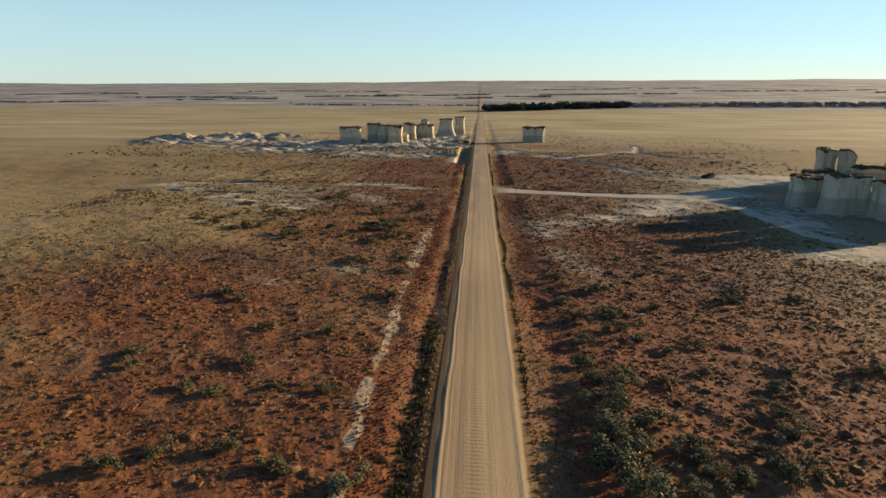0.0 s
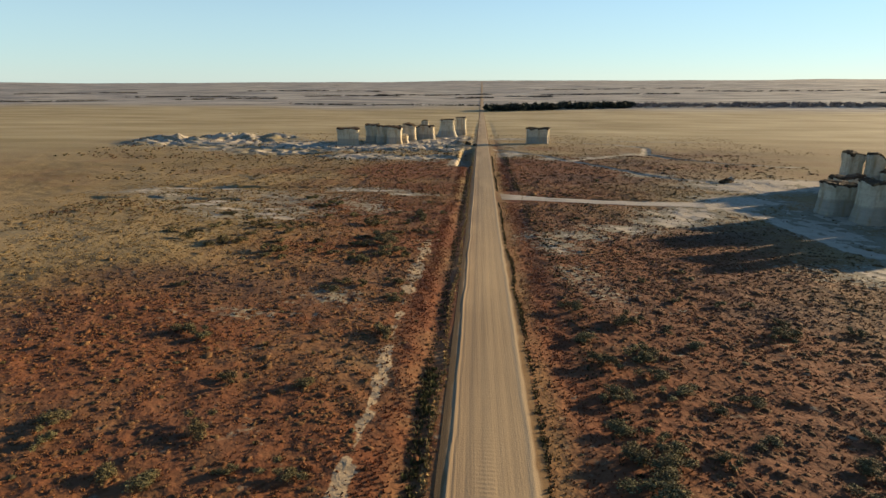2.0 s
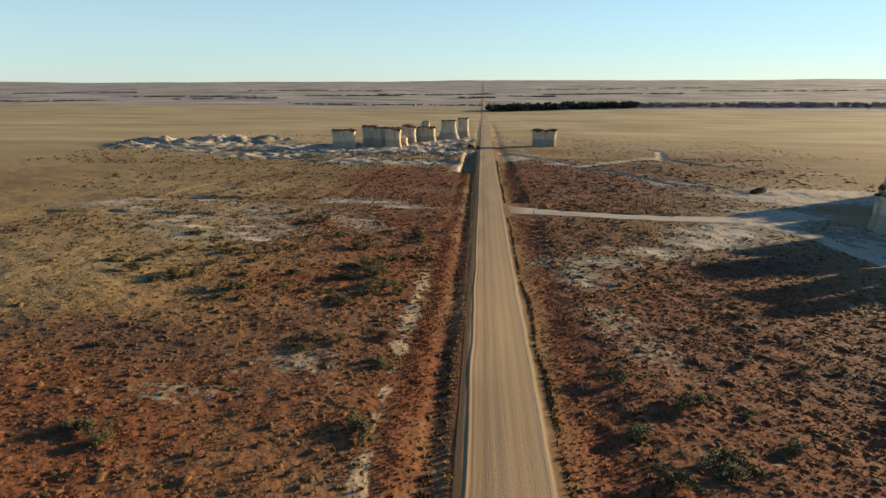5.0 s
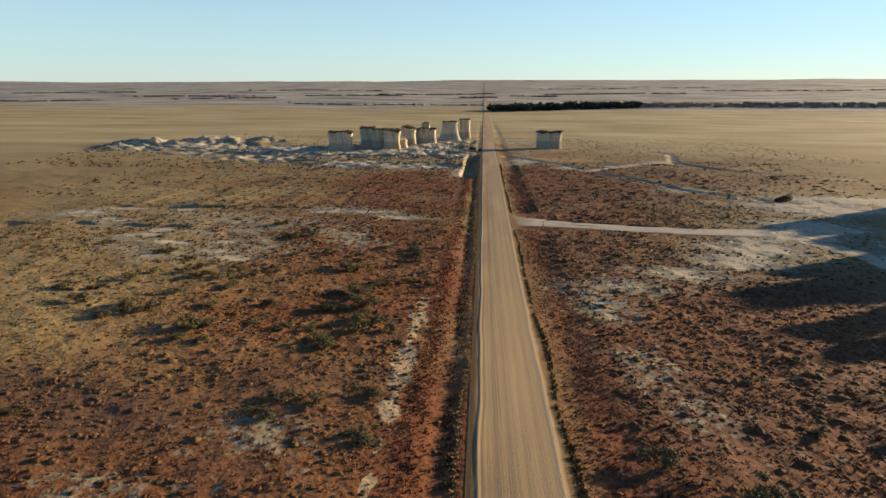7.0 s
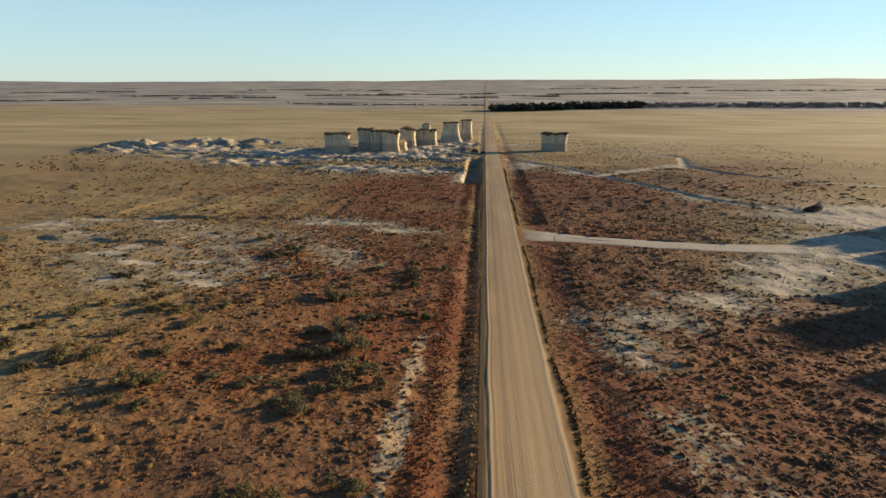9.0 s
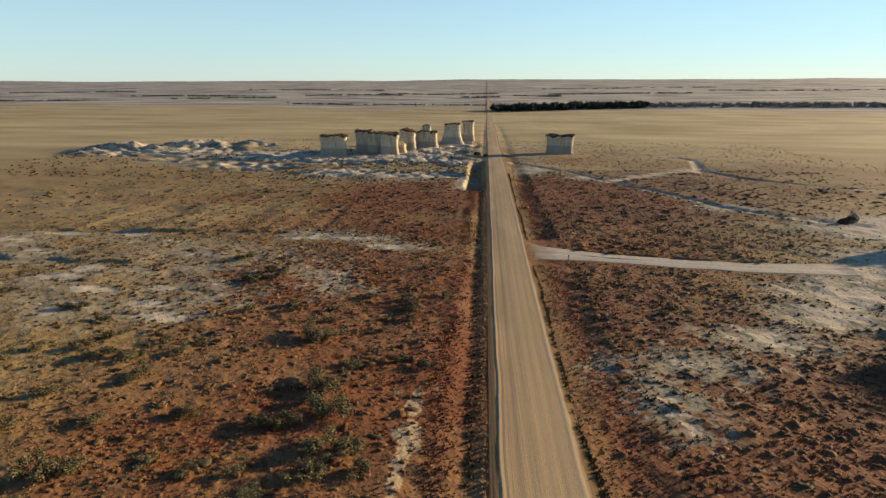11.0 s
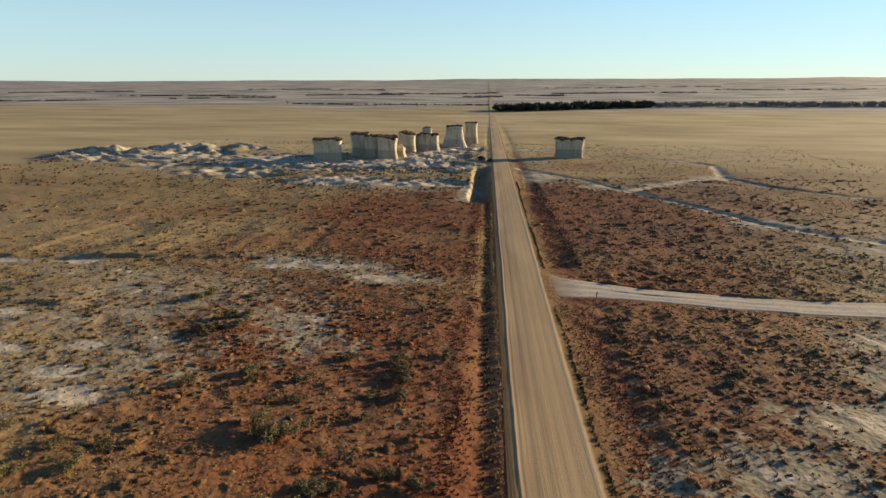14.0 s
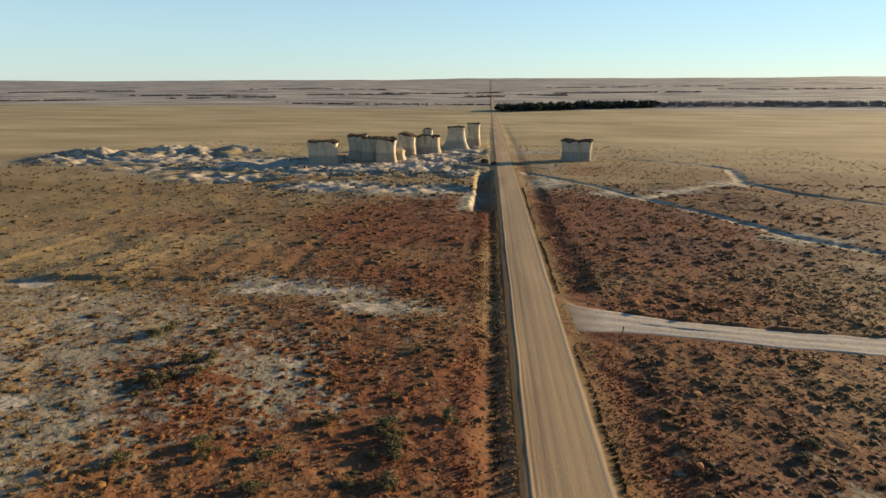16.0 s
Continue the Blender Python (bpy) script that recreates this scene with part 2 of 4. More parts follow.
# prairie ground: tan and russet grass mat, bare chalk, far fields greyed for haze
ground_mat, gt, gb = material("prairie_ground", 0.95)
fine = noise_tex(gt, 1.6, 6)
clump = noise_tex(gt, 0.45, 5)
wide = noise_tex(gt, 0.035, 5)
streak = noise_tex(gt, 0.012, 5, (0.35, 1.6, 1.0))
tan = mix(gt, wide, (0.185, 0.125, 0.050), (0.27, 0.190, 0.082))
tan = mix(gt, ramp(gt, noise_tex(gt, 0.022, 6, (0.45, 1.0, 1.0)), [(0.38, (0, 0, 0)), (0.75, (1, 1, 1))]), tan, (0.33, 0.24, 0.115))
russet = mix(gt, clump, (0.13, 0.045, 0.019), (0.205, 0.078, 0.031))
red_fac = calc(gt, 'ADD', attribute(gt, "red"), calc(gt, 'MULTIPLY', calc(gt, 'SUBTRACT', clump, 0.5), 0.5), True)
grass = mix(gt, red_fac, tan, russet)
grass = mix(gt, ramp(gt, fine, [(0.36, (0, 0, 0)), (0.62, (1, 1, 1))]), mix(gt, 0.3, grass, (0.09, 0.05, 0.025)), grass)
grass = mix(gt, calc(gt, 'MULTIPLY', attribute(gt, "umber"), 0.8), grass, mix(gt, fine, (0.068, 0.036, 0.024), (0.125, 0.068, 0.04)))
# far fields: distance haze is mixed into their colour as grey-mauve
hazed_pasture = mix(gt, ramp(gt, streak, [(0.38, (0, 0, 0)), (0.6, (1, 1, 1))]), (0.205, 0.185, 0.16), (0.43, 0.375, 0.285))
hazed_pasture = mix(gt, ramp(gt, noise_tex(gt, 0.02, 6, (0.3, 1.5, 1.0)), [(0.56, (0, 0, 0)), (0.66, (1, 1, 1))]), hazed_pasture, (0.075, 0.062, 0.05))
straw = mix(gt, ramp(gt, noise_tex(gt, 0.02, 6, (0.4, 1.0, 1.0)), [(0.36, (0, 0, 0)), (0.7, (1, 1, 1))]), (0.27, 0.203, 0.093), (0.44, 0.345, 0.182))
grass = mix(gt, calc(gt, 'MULTIPLY', attribute(gt, "plain"), calc(gt, 'SUBTRACT', 1.0, red_fac)), grass, straw)
grass = mix(gt, attribute(gt, "hazed_pasture"), grass, hazed_pasture)
grass = mix(gt, attribute(gt, "verge"), grass, mix(gt, clump, (0.10, 0.031, 0.015), (0.155, 0.054, 0.025)))
grass = mix(gt, attribute(gt, "gold"), grass, mix(gt, clump, (0.22, 0.135, 0.05), (0.31, 0.20, 0.08)))
grass = mix(gt, ramp(gt, calc(gt, 'ADD', attribute(gt, "wash"), calc(gt, 'SUBTRACT', fine, 0.5)), [(0.35, (0, 0, 0)), (0.6, (1, 1, 1))]), grass, mix(gt, fine, (0.25, 0.175, 0.095), (0.42, 0.315, 0.19)))
white_part = ramp(gt, calc(gt, 'ADD', attribute(gt, "chalk"), calc(gt, 'MULTIPLY', calc(gt, 'SUBTRACT', noise_tex(gt, 0.3, 6), 0.5), 2.6)), [(0.95, (0, 0, 0)), (1.6, (1, 1, 1))])
silt = mix(gt, noise_tex(gt, 0.6, 6), (0.165, 0.138, 0.088), (0.285, 0.243, 0.162))
chalk_tone = mix(gt, white_part, silt, mix(gt, clump, (0.29, 0.237, 0.165), (0.47, 0.395, 0.29)))
patchy = calc(gt, 'ADD', calc(gt, 'MULTIPLY', calc(gt, 'SUBTRACT', noise_tex(gt, 0.8, 5), 0.5), 2.0), calc(gt, 'MULTIPLY', calc(gt, 'SUBTRACT', noise_tex(gt, 0.16, 4), 0.5), 0.9))
chalk_fac = ramp(gt, calc(gt, 'ADD', attribute(gt, "chalk"), patchy), [(0.32, (0, 0, 0)), (0.66, (1, 1, 1))])
gt.links.new(mix(gt, chalk_fac, grass, chalk_tone), gb.inputs["Base Color"])
bump(gt, gb, calc(gt, 'ADD', fine, clump), 0.7, 0.25)

# graded gravel with wheel tracks along the road
road_mat, rt, rb = material("graded_gravel", 0.92)
across = attribute(rt, "across")
gravel = noise_tex(rt, 6.0, 6)
lanes = noise_tex(rt, 1.0, 3, (2.6, 0.012, 0.0))
lanes_fine = noise_tex(rt, 1.0, 2, (7.5, 0.03, 0.0))
base = mix(rt, lanes, (0.271, 0.190, 0.104), (0.366, 0.265, 0.150))
base = mix(rt, ramp(rt, lanes_fine, [(0.34, (0.5, 0.5, 0.5)), (0.48, (0, 0, 0))]), base, (0.207, 0.144, 0.080))
base = mix(rt, ramp(rt, noise_tex(rt, 0.15, 5, (1, 0.3, 1)), [(0.35, (0, 0, 0)), (0.7, (1, 1, 1))]), base, (0.336, 0.244, 0.138))
base = mix(rt, calc(rt, 'MULTIPLY', gravel, 0.35), base, (0.213, 0.147, 0.080))
base = mix(rt, attribute(rt, "sand"), base, (0.451, 0.328, 0.185))
tracks = ramp(rt, calc(rt, 'ADD', calc(rt, 'MULTIPLY', across, 0.1), calc(rt, 'MULTIPLY', lanes, 0.5)), [(0.02, (0.75, 0.75, 0.75)), (0.22, (0, 0, 0))])
base = mix(rt, tracks, base, (0.232, 0.161, 0.092))
base = mix(rt, ramp(rt, noise_tex(rt, 0.05, 4, (2.5, 0.5, 1)), [(0.45, (0, 0, 0)), (0.7, (0.7, 0.7, 0.7))]), base, (0.403, 0.287, 0.155))
base = mix(rt, attribute(rt, "shoulder"), base, mix(rt, gravel, (0.12, 0.065, 0.028), (0.24, 0.15, 0.065)))
rt.links.new(base, rb.inputs["Base Color"])
bump(rt, rb, calc(rt, 'ADD', gravel, calc(rt, 'MULTIPLY', lanes_fine, 0.7)), 0.5, 0.05)

# white chalk road
chalk_road_mat, ct, cb = material("chalk_road", 0.95)
cr = mix(ct, noise_tex(ct, 0.5, 6, (0.25, 1.5, 1)), (0.34, 0.28, 0.20), (0.52, 0.45, 0.35))
cr = mix(ct, ramp(ct, noise_tex(ct, 2.0, 5), [(0.5, (0, 0, 0)), (0.7, (1, 1, 1))]), cr, (0.31, 0.25, 0.175))
ct.links.new(mix(ct, attribute(ct, "gravel"), cr, mix(ct, noise_tex(ct, 5.0, 5), (0.20, 0.15, 0.094), (0.30, 0.23, 0.15))), cb.inputs["Base Color"])
bump(ct, cb, noise_tex(ct, 3.0, 5), 0.4, 0.05)

# chalk cliffs: level beds, flutes, rust stains
chalk_mat, kt, kb = material("chalk_cliff", 0.93)
beds = noise_tex(kt, 1.0, 4, (0.03, 0.03, 1.3))
stain = noise_tex(kt, 1.0, 5, (0.6, 0.6, 0.12))
height = kt.nodes.new("ShaderNodeSeparateXYZ")
kt.links.new(kt.nodes.new("ShaderNodeTexCoord").outputs["Object"], height.inputs[0])
level = calc(kt, 'ADD', height.outputs[2], calc(kt, 'MULTIPLY', noise_tex(kt, 0.2, 3), 1.2))
upper = ramp(kt, calc(kt, 'MULTIPLY', level, 0.1), [(0.50, (0, 0, 0)), (0.56, (1, 1, 1))])
face = mix(kt, upper, mix(kt, beds, (0.25, 0.22, 0.165), (0.40, 0.355, 0.275)), mix(kt, beds, (0.42, 0.355, 0.24), (0.62, 0.54, 0.385)))
face = mix(kt, ramp(kt, stain, [(0.5, (0, 0, 0)), (0.72, (1, 1, 1))]), face, (0.30, 0.22, 0.12))
kt.links.new(mix(kt, ramp(kt, noise_tex(kt, 0.9, 6), [(0.35, (1, 1, 1)), (0.5, (0, 0, 0))]), face, mix(kt, 0.6, face, (0.36, 0.30, 0.22))), kb.inputs["Base Color"])
bump(kt, kb, calc(kt, 'ADD', noise_tex(kt, 1.2, 6), calc(kt, 'MULTIPLY', beds, 1.2)), 0.7, 0.5)

cap_mat, pt, pb = material("rusty_caprock", 0.92)
pt.links.new(ramp(pt, noise_tex(pt, 0.7, 6), [(0.3, (0.028, 0.018, 0.011)), (0.52, (0.075, 0.045, 0.023)), (0.74, (0.22, 0.15, 0.075))]), pb.inputs["Base Color"])
bump(pt, pb, noise_tex(pt, 2.0, 6), 0.8, 0.4)


def tinted(name, lighter=1.0, rough=0.9):
    m, t, b = material(name, rough)
    info = t.nodes.new("ShaderNodeNewGeometry")
    c = mix(t, calc(t, 'MULTIPLY', info.outputs["Random Per Island"], 0.18), attribute(t, "tint", True), (0.02, 0.015, 0.01))
    t.links.new(c, b.inputs["Base Color"])
    return m


grass_mat = tinted("dry_bunch_grass")
leaf_mat, lt, lb = material("sage_leaves", 0.8)
geo_n, ob_n = lt.nodes.new("ShaderNodeNewGeometry"), lt.nodes.new("ShaderNodeObjectInfo")
leaf = ramp(lt, geo_n.outputs["Random Per Island"], [(0.0, (0.035, 0.032, 0.014)), (0.5, (0.115, 0.1, 0.042)), (1.0, (0.25, 0.21, 0.095))])
lt.links.new(mix(lt, calc(lt, 'MULTIPLY', ob_n.outputs["Random"], 0.55), leaf, (0.085, 0.055, 0.025)), lb.inputs["Base Color"])
wood_mat, wt, wb = material("weathered_wood", 0.9)
wt.links.new(mix(wt, noise_tex(wt, 6, 4, (1, 1, 0.2)), (0.06, 0.045, 0.03), (0.17, 0.13, 0.095)), wb.inputs["Base Color"])
pine_mat, nt, nb = material("dark_tree_foliage", 0.85)
geo_t = nt.nodes.new("ShaderNodeNewGeometry")
nt.links.new(ramp(nt, geo_t.outputs["Random Per Island"], [(0.0, (0.012, 0.016, 0.012)), (1.0, (0.045, 0.05, 0.032))]), nb.inputs["Base Color"])
far_mat, ft, fb = material("far_scrub", 0.9)
geo_f = ft.nodes.new("ShaderNodeNewGeometry")
ft.links.new(ramp(ft, geo_f.outputs["Random Per Island"], [(0.0, (0.03, 0.03, 0.025)), (1.0, (0.10, 0.085, 0.065))]), fb.inputs["Base Color"])
bare_mat, bt, bb = material("bare_twigs", 0.9)
geo_b = bt.nodes.new("ShaderNodeNewGeometry")
bt.links.new(ramp(bt, geo_b.outputs["Random Per Island"], [(0.0, (0.10, 0.088, 0.08)), (1.0, (0.25, 0.215, 0.19))]), bb.inputs["Base Color"])


# ---- mesh helpers ----
def mesh_from(name, verts, faces, mat, shade=False):
    """A mesh from arrays of corners; all faces have the same number of corners."""
    verts, faces = np.asarray(verts, np.float32), np.asarray(faces, np.int32)
    me = bpy.data.meshes.new(name)
    n = faces.shape[1]
    me.vertices.add(len(verts))
    me.vertices.foreach_set("co", verts.ravel())
    me.loops.add(faces.size)
    me.loops.foreach_set("vertex_index", faces.ravel())
    me.polygons.add(len(faces))
    me.polygons.foreach_set("loop_start", np.arange(len(faces), dtype=np.int32) * n)
    me.polygons.foreach_set("use_smooth", np.full(len(faces), shade))
    me.update(calc_edges=True)
    me.validate()
    me.materials.append(mat)
    return me


def set_float(me, name, values):
    a = me.attributes.new(name, 'FLOAT', 'POINT')
    a.data.foreach_set("value", np.asarray(values, np.float32).ravel())


def set_tint(me, values):
    a = me.attributes.new("tint", 'FLOAT_COLOR', 'POINT')
    rgba = np.ones((len(values), 4), np.float32)
    rgba[:, :3] = values
    a.data.foreach_set("color", rgba.ravel())


def grid_faces(nx, ny):
    i = np.arange(ny - 1)[:, None] * nx + np.arange(nx - 1)[None, :]
    return np.stack([i, i + 1, i + nx + 1, i + nx], -1).reshape(-1, 4)


def part(name, me, parent, label=""):
    ob = new(name, me)
    ob.parent = parent
    if label:
        tagged(ob, label)
    return ob


# ---- ground: one sheet to the horizon ----
def steps(spans):
    out = []
    for a, b, s in spans:
        out.extend(np.arange(a, b, s))
    return np.array(out)


reach = [130 * 1.09 ** k for k in range(1, 43)]
gx = np.concatenate([[-5200], -np.array(reach)[:5:-1], steps([(-232, -130, 1.3), (-130, -110, 1.3), (-110, -72, 0.7), (-72, 72, 0.4), (72, 110, 0.7), (110, 130.1, 1.6)]), reach, [5200]])
gy = np.concatenate([[-5000, -2000, -900, -400, -200, -100, -50], steps([(-45, 30, 0.9), (30, 225, 0.45), (225, 480, 1.2), (480, 700, 5)]), [700 * 1.035 ** k for k in range(58)], [5200]])
GX, GY = np.meshgrid(gx, gy)
GZ = land(GX, GY)
ground_me = mesh_from("ground", np.stack([GX, GY, GZ], -1).reshape(-1, 3), grid_faces(len(gx), len(gy)), ground_mat, True)
offset = GX - road_x(GY)
set_float(ground_me, "chalk", chalk_mask(GX, GY))
set_float(ground_me, "red", red_mask(GX, GY))
set_float(ground_me, "umber", umber_mask(GX, GY))
set_float(ground_me, "plain", (1 - 0.6 * umber_mask(GX, GY)) * smooth(330, 560, GY + 25 * fbm(GX, GY, 60, 85, 3) + 0.6 * np.clip(-GX - 70, 0, 300)))
set_float(ground_me, "hazed_pasture", smooth(1250, 1500, GY + 90 * fbm(GX, GY, 300, 80, 3)))
verge = np.maximum(0.6 * np.exp(-((offset + 9.5) / 1.6) ** 2), 0.9 * np.exp(-((offset - 8.5) / 3.2) ** 2)) * (1 - smooth(430, 520, GY))
gold = (0.45 + 0.55 * smooth(170, 240, GY)) * np.exp(-((offset - 5.6) / 1.5) ** 2) * (1 - smooth(330, 420, GY)) * (0.75 + 0.5 * fbm(GX, GY, 8, 82, 3))
gold = np.maximum(gold, 0.8 * np.exp(-((offset + 8.0) / 2.6) ** 2) * smooth(192, 208, GY) * (1 - smooth(236, 262, GY)) * (0.8 + 0.5 * fbm(GX, GY, 5, 83, 3)))
set_float(ground_me, "wash", np.clip(wash_mask(GX, GY), 0, 1))
set_float(ground_me, "gold", np.clip(gold, 0, 1))
set_float(ground_me, "verge", verge * (0.6 + 0.4 * fbm(GX, GY, 5, 81, 3)))
tagged(new("ground", ground_me), "dry winter prairie of tan and russet grass with bare chalk", "ground", kind="structure")

# ---- the gravel road ----
ry = np.concatenate([np.arange(-60, 30, 1.0), np.arange(30, 72, 0.09), np.arange(72, 480, 1.0), np.arange(480, 1500, 8.0), np.arange(1500, 4900, 40.0)])
rd = np.concatenate([[-4.9, -4.5], np.linspace(-4.2, 4.2, 57), [4.5, 4.9]])
RD, RY = np.meshgrid(rd, ry)
edge_wave = 0.16 * fbm(RY * 0 + np.sign(RD) * 5, RY, 9, 90, 3)
profile = 0.13 - 0.008 * np.abs(RD)
profile = profile + 0.085 * np.exp(-((RD + 3.75 + edge_wave) / 0.15) ** 2) + 0.028 * np.exp(-((RD + 3.2 + edge_wave) / 0.15) ** 2) + 0.05 * np.exp(-((RD - 3.7 + edge_wave) / 0.3) ** 2)
for rut, deep in ((-2.3, .018), (-1.0, .012), (0.6, .010), (1.9, .012)):
    profile = profile - deep * np.exp(-((RD - rut + 0.4 * edge_wave) / 0.28) ** 2)
wash = np.exp(-((RD + 0.5) / 1.0) ** 2) * (1 - smooth(52, 68, RY)) * 0.010 * np.sin(RY * 11.4 + 0.8 * fbm(RD, RY, 3, 92, 2))
profile = profile + wash - smooth(4.1, 4.9, np.abs(RD)) * 0.075
side = np.clip(np.abs(RD), 0, 4.3) * np.sign(RD)
RX = road_x(RY) + 0.92 * RD + 0.1
RZ = broad(road_x(RY) + side, RY) + profile + smooth(900, 1500, RY) * 0.3
road_me = mesh_from("road", np.stack([RX, RY, RZ], -1).reshape(-1, 3), grid_faces(len(rd), len(ry)), road_mat, True)
set_float(road_me, "across", RD)
set_float(road_me, "shoulder", smooth(3.95, 4.25, np.abs(RD) + 0.15 * fbm(RD, RY, 2.5, 93, 3)))
set_float(road_me, "sand", np.clip(0.8 * np.exp(-((RD - 3.55 + edge_wave) / 0.3) ** 2) + 0.45 * np.exp(-((RD + 3.8 + edge_wave) / 0.14) ** 2), 0, 1))
tagged(new("road", road_me), "straight graded gravel road with wheel tracks and windrows", "road", kind="structure")

# ---- the chalk side road ----
sx = np.concatenate([np.arange(7.0, 16, 0.5), np.arange(16, 71, 1.0)])
top_edge, low_edge = side_top(sx), side_low(sx)
su = np.linspace(-0.06, 1.06, 19)
SX, SU = np.meshgrid(sx, su)
wave = 0.35 * fbm(SX, SU * 0 + 2, 6, 95, 3)
SY = low_edge[None, :] + (top_edge - low_edge)[None, :] * SU + wave * np.where(SU > 0.5, 1, -1)
SZ = land(SX, SY) + 0.08 + 0.03 * np.cos(SU * 6 * math.pi) + 0.05 * fbm(SX, SY, 5, 97, 3)
flat = smooth(8, 14, SX)
SZ = SZ * flat + (broad(SX, SY) + 0.04 + 0.1 * smooth(7.8, 11, SX)) * (1 - flat)
SZ = SZ - 0.3 * (smooth(0.97, 1.06, SU) + smooth(-0.97, -0.91, -SU - 0.91 + 0.0)) * 0.8
side_me = mesh_from("side_road", np.stack([SX, SY, SZ], -1).reshape(-1, 3), grid_faces(len(sx), len(su)), chalk_road_mat, True)
set_float(side_me, "gravel", 1 - smooth(7.5, 15.0, SX + 2.0 * fbm(SX, SY, 3, 96, 3)))
tagged(new("side_road", side_me), "pale chalk side road joining the gravel road", "road", kind="structure")


# ---- chalk buttes ----
def butte_meshes(w, d, h, seed, flare=0.16, waist=0.0, ragged=0.25, cap=True):
    """Chalk body with flutes, beds and a ragged top; and the rust-brown crust that lies on it."""
    na, nz = 96, 26
    ang = np.linspace(0, 2 * math.pi, na, endpoint=False)
    ca, sa = np.cos(ang), np.sin(ang)
    square = (np.abs(ca) ** 5 + np.abs(sa) ** 5) ** -0.2
    ex, ey = ca * square, sa * square
    flute = 0.55 * fbm(ang * 0 + ex * w / 2 + seed * 31, ey * d / 2, 4.5, seed, 3) + 0.35 * fbm(ex * w / 2, ey * d / 2 + seed * 7, 1.4, seed + 3, 2)
    top = h * (1 - ragged * (0.5 + 0.5 * fbm(ex * w / 2 + seed * 3, ey * d / 2, 6, seed + 5, 2)) * 0.6)
    verts = []
    for k in range(nz):
        u = k / (nz - 1)
        bed = 0.22 * (value_noise(np.array([u * h / 0.9]), np.array([seed * 1.0]), seed + 8)[0] - 0.5)
        out = flare * (1 - u) ** 2.2 * h * 0.55 - waist * math.sin(math.pi * min(1, u * 1.1)) + bed + 0.25 * smooth(0.86, 0.95, u)
        rx, ry_ = w / 2 + out + flute * (0.4 + 0.6 * (1 - u)), d / 2 + out + flute
        zz = -2.5 + (top + 2.5) * u
        verts.append(np.stack([ex * rx, ey * ry_, zz], -1))
    ring = verts[-1]
    for s in (0.82, 0.55, 0.25, 0.02):
        r = ring.copy()
        r[:, :2] *= s
        r[:, 2] = ring[:, 2] * s + (h * 0.92) * (1 - s) + 0.35 * fbm(r[:, 0] + seed, r[:, 1], 2.5, seed + 9, 3)
        verts.append(r)
    rows = len(verts)
    verts = np.concatenate(verts)
    i, j = np.meshgrid(np.arange(rows - 1), np.arange(na), indexing="ij")
    k = (j + 1) % na
    faces = np.stack([i * na + j, i * na + k, (i + 1) * na + k, (i + 1) * na + j], -1).reshape(-1, 4)
    body = mesh_from("chalk_body", verts, faces, chalk_mat, False)
    # the crust: an uneven slab that overhangs a little and is broken at the rim
    rim = 0.985 + 0.09 * fbm(ex * 4 + seed, ey * 4, 1.2, seed + 12, 3)
    drop = 0.25 + 1.1 * np.clip(fbm(ex * w / 2, ey * d / 2 + seed, 2.6, seed + 13, 3), -0.1, 1.2)
    tops = ring[:, 2]
    layers = []
    for s, dz in ((0.90, -drop - 0.1), (1.0, -drop), (1.02, -drop * 0.45), (1.0, 0.25), (0.9, 0.5)):
        r = ring.copy()
        r[:, 0] *= s * rim
        r[:, 1] *= s * rim
        r[:, 2] = tops + dz + 0.45 * np.maximum(fbm(r[:, 0] * 2, r[:, 1] * 2, 1.6, seed + 15, 2), -0.3)
        layers.append(r)
    for s in (0.6, 0.3, 0.02):
        r = ring.copy()
        r[:, :2] *= s
        r[:, 2] = tops * s + (h * 0.92) * (1 - s) + 0.55 + 0.4 * fbm(r[:, 0] + seed * 2, r[:, 1], 2.2, seed + 16, 3)
        layers.append(r)
    rows = len(layers)
    i, j = np.meshgrid(np.arange(rows - 1), np.arange(na), indexing="ij")
    k = (j + 1) % na
    faces = np.stack([i * na + j, i * na + k, (i + 1) * na + k, (i + 1) * na + j], -1).reshape(-1, 4)
    crust = mesh_from("caprock", np.concatenate(layers), faces, cap_mat, False) if cap else None
    return body, crust


def butte(x, y, w, d, h, turn, seed, label, group="", **shape):
    body, crust = butte_meshes(w, d, h, seed, **shape)
    z = float(np.min(land(np.array([x - w / 3, x, x + w / 3]), np.array([y, y - d / 3, y]))))
    thing = tagged(new("chalk_butte", body), label, "rock", group)
    thing.matrix_world = pose(x, y, z, 0, 0, turn)
    if crust:
        part("caprock", crust, thing, "dark rust-brown crust")
    return thing


FAR_GROUP = "buttes left of the gravel road"
butte(-80.5, 402, 14, 7, 12.0, 6, 1, "blocky pale chalk butte standing on bare chalk flats", FAR_GROUP, flare=0.12, waist=0.5)
butte(-68, 424, 9, 9, 12.6, -8, 2, "tall pale chalk wall with a rusty overhanging top", FAR_GROUP, ragged=0.15, waist=0.6)
butte(-60, 418, 9, 8, 12.0, 4, 3, "pale chalk wall joined to its neighbours", FAR_GROUP, ragged=0.2, waist=0.4)
butte(-51.5, 413, 10, 8, 11.8, 8, 4, "pale chalk wall with a sunlit end", FAR_GROUP, ragged=0.15, waist=0.5)
butte(-45.5, 420, 4, 6, 8.5, 0, 21, "narrow stepped chalk fin at the end of a wall", FAR_GROUP, ragged=0.6, cap=False, flare=0.7)
butte(-45, 446, 9, 7, 13.6, 0, 5, "narrow chalk tower with a dark crusted top", FAR_GROUP, ragged=0.45)
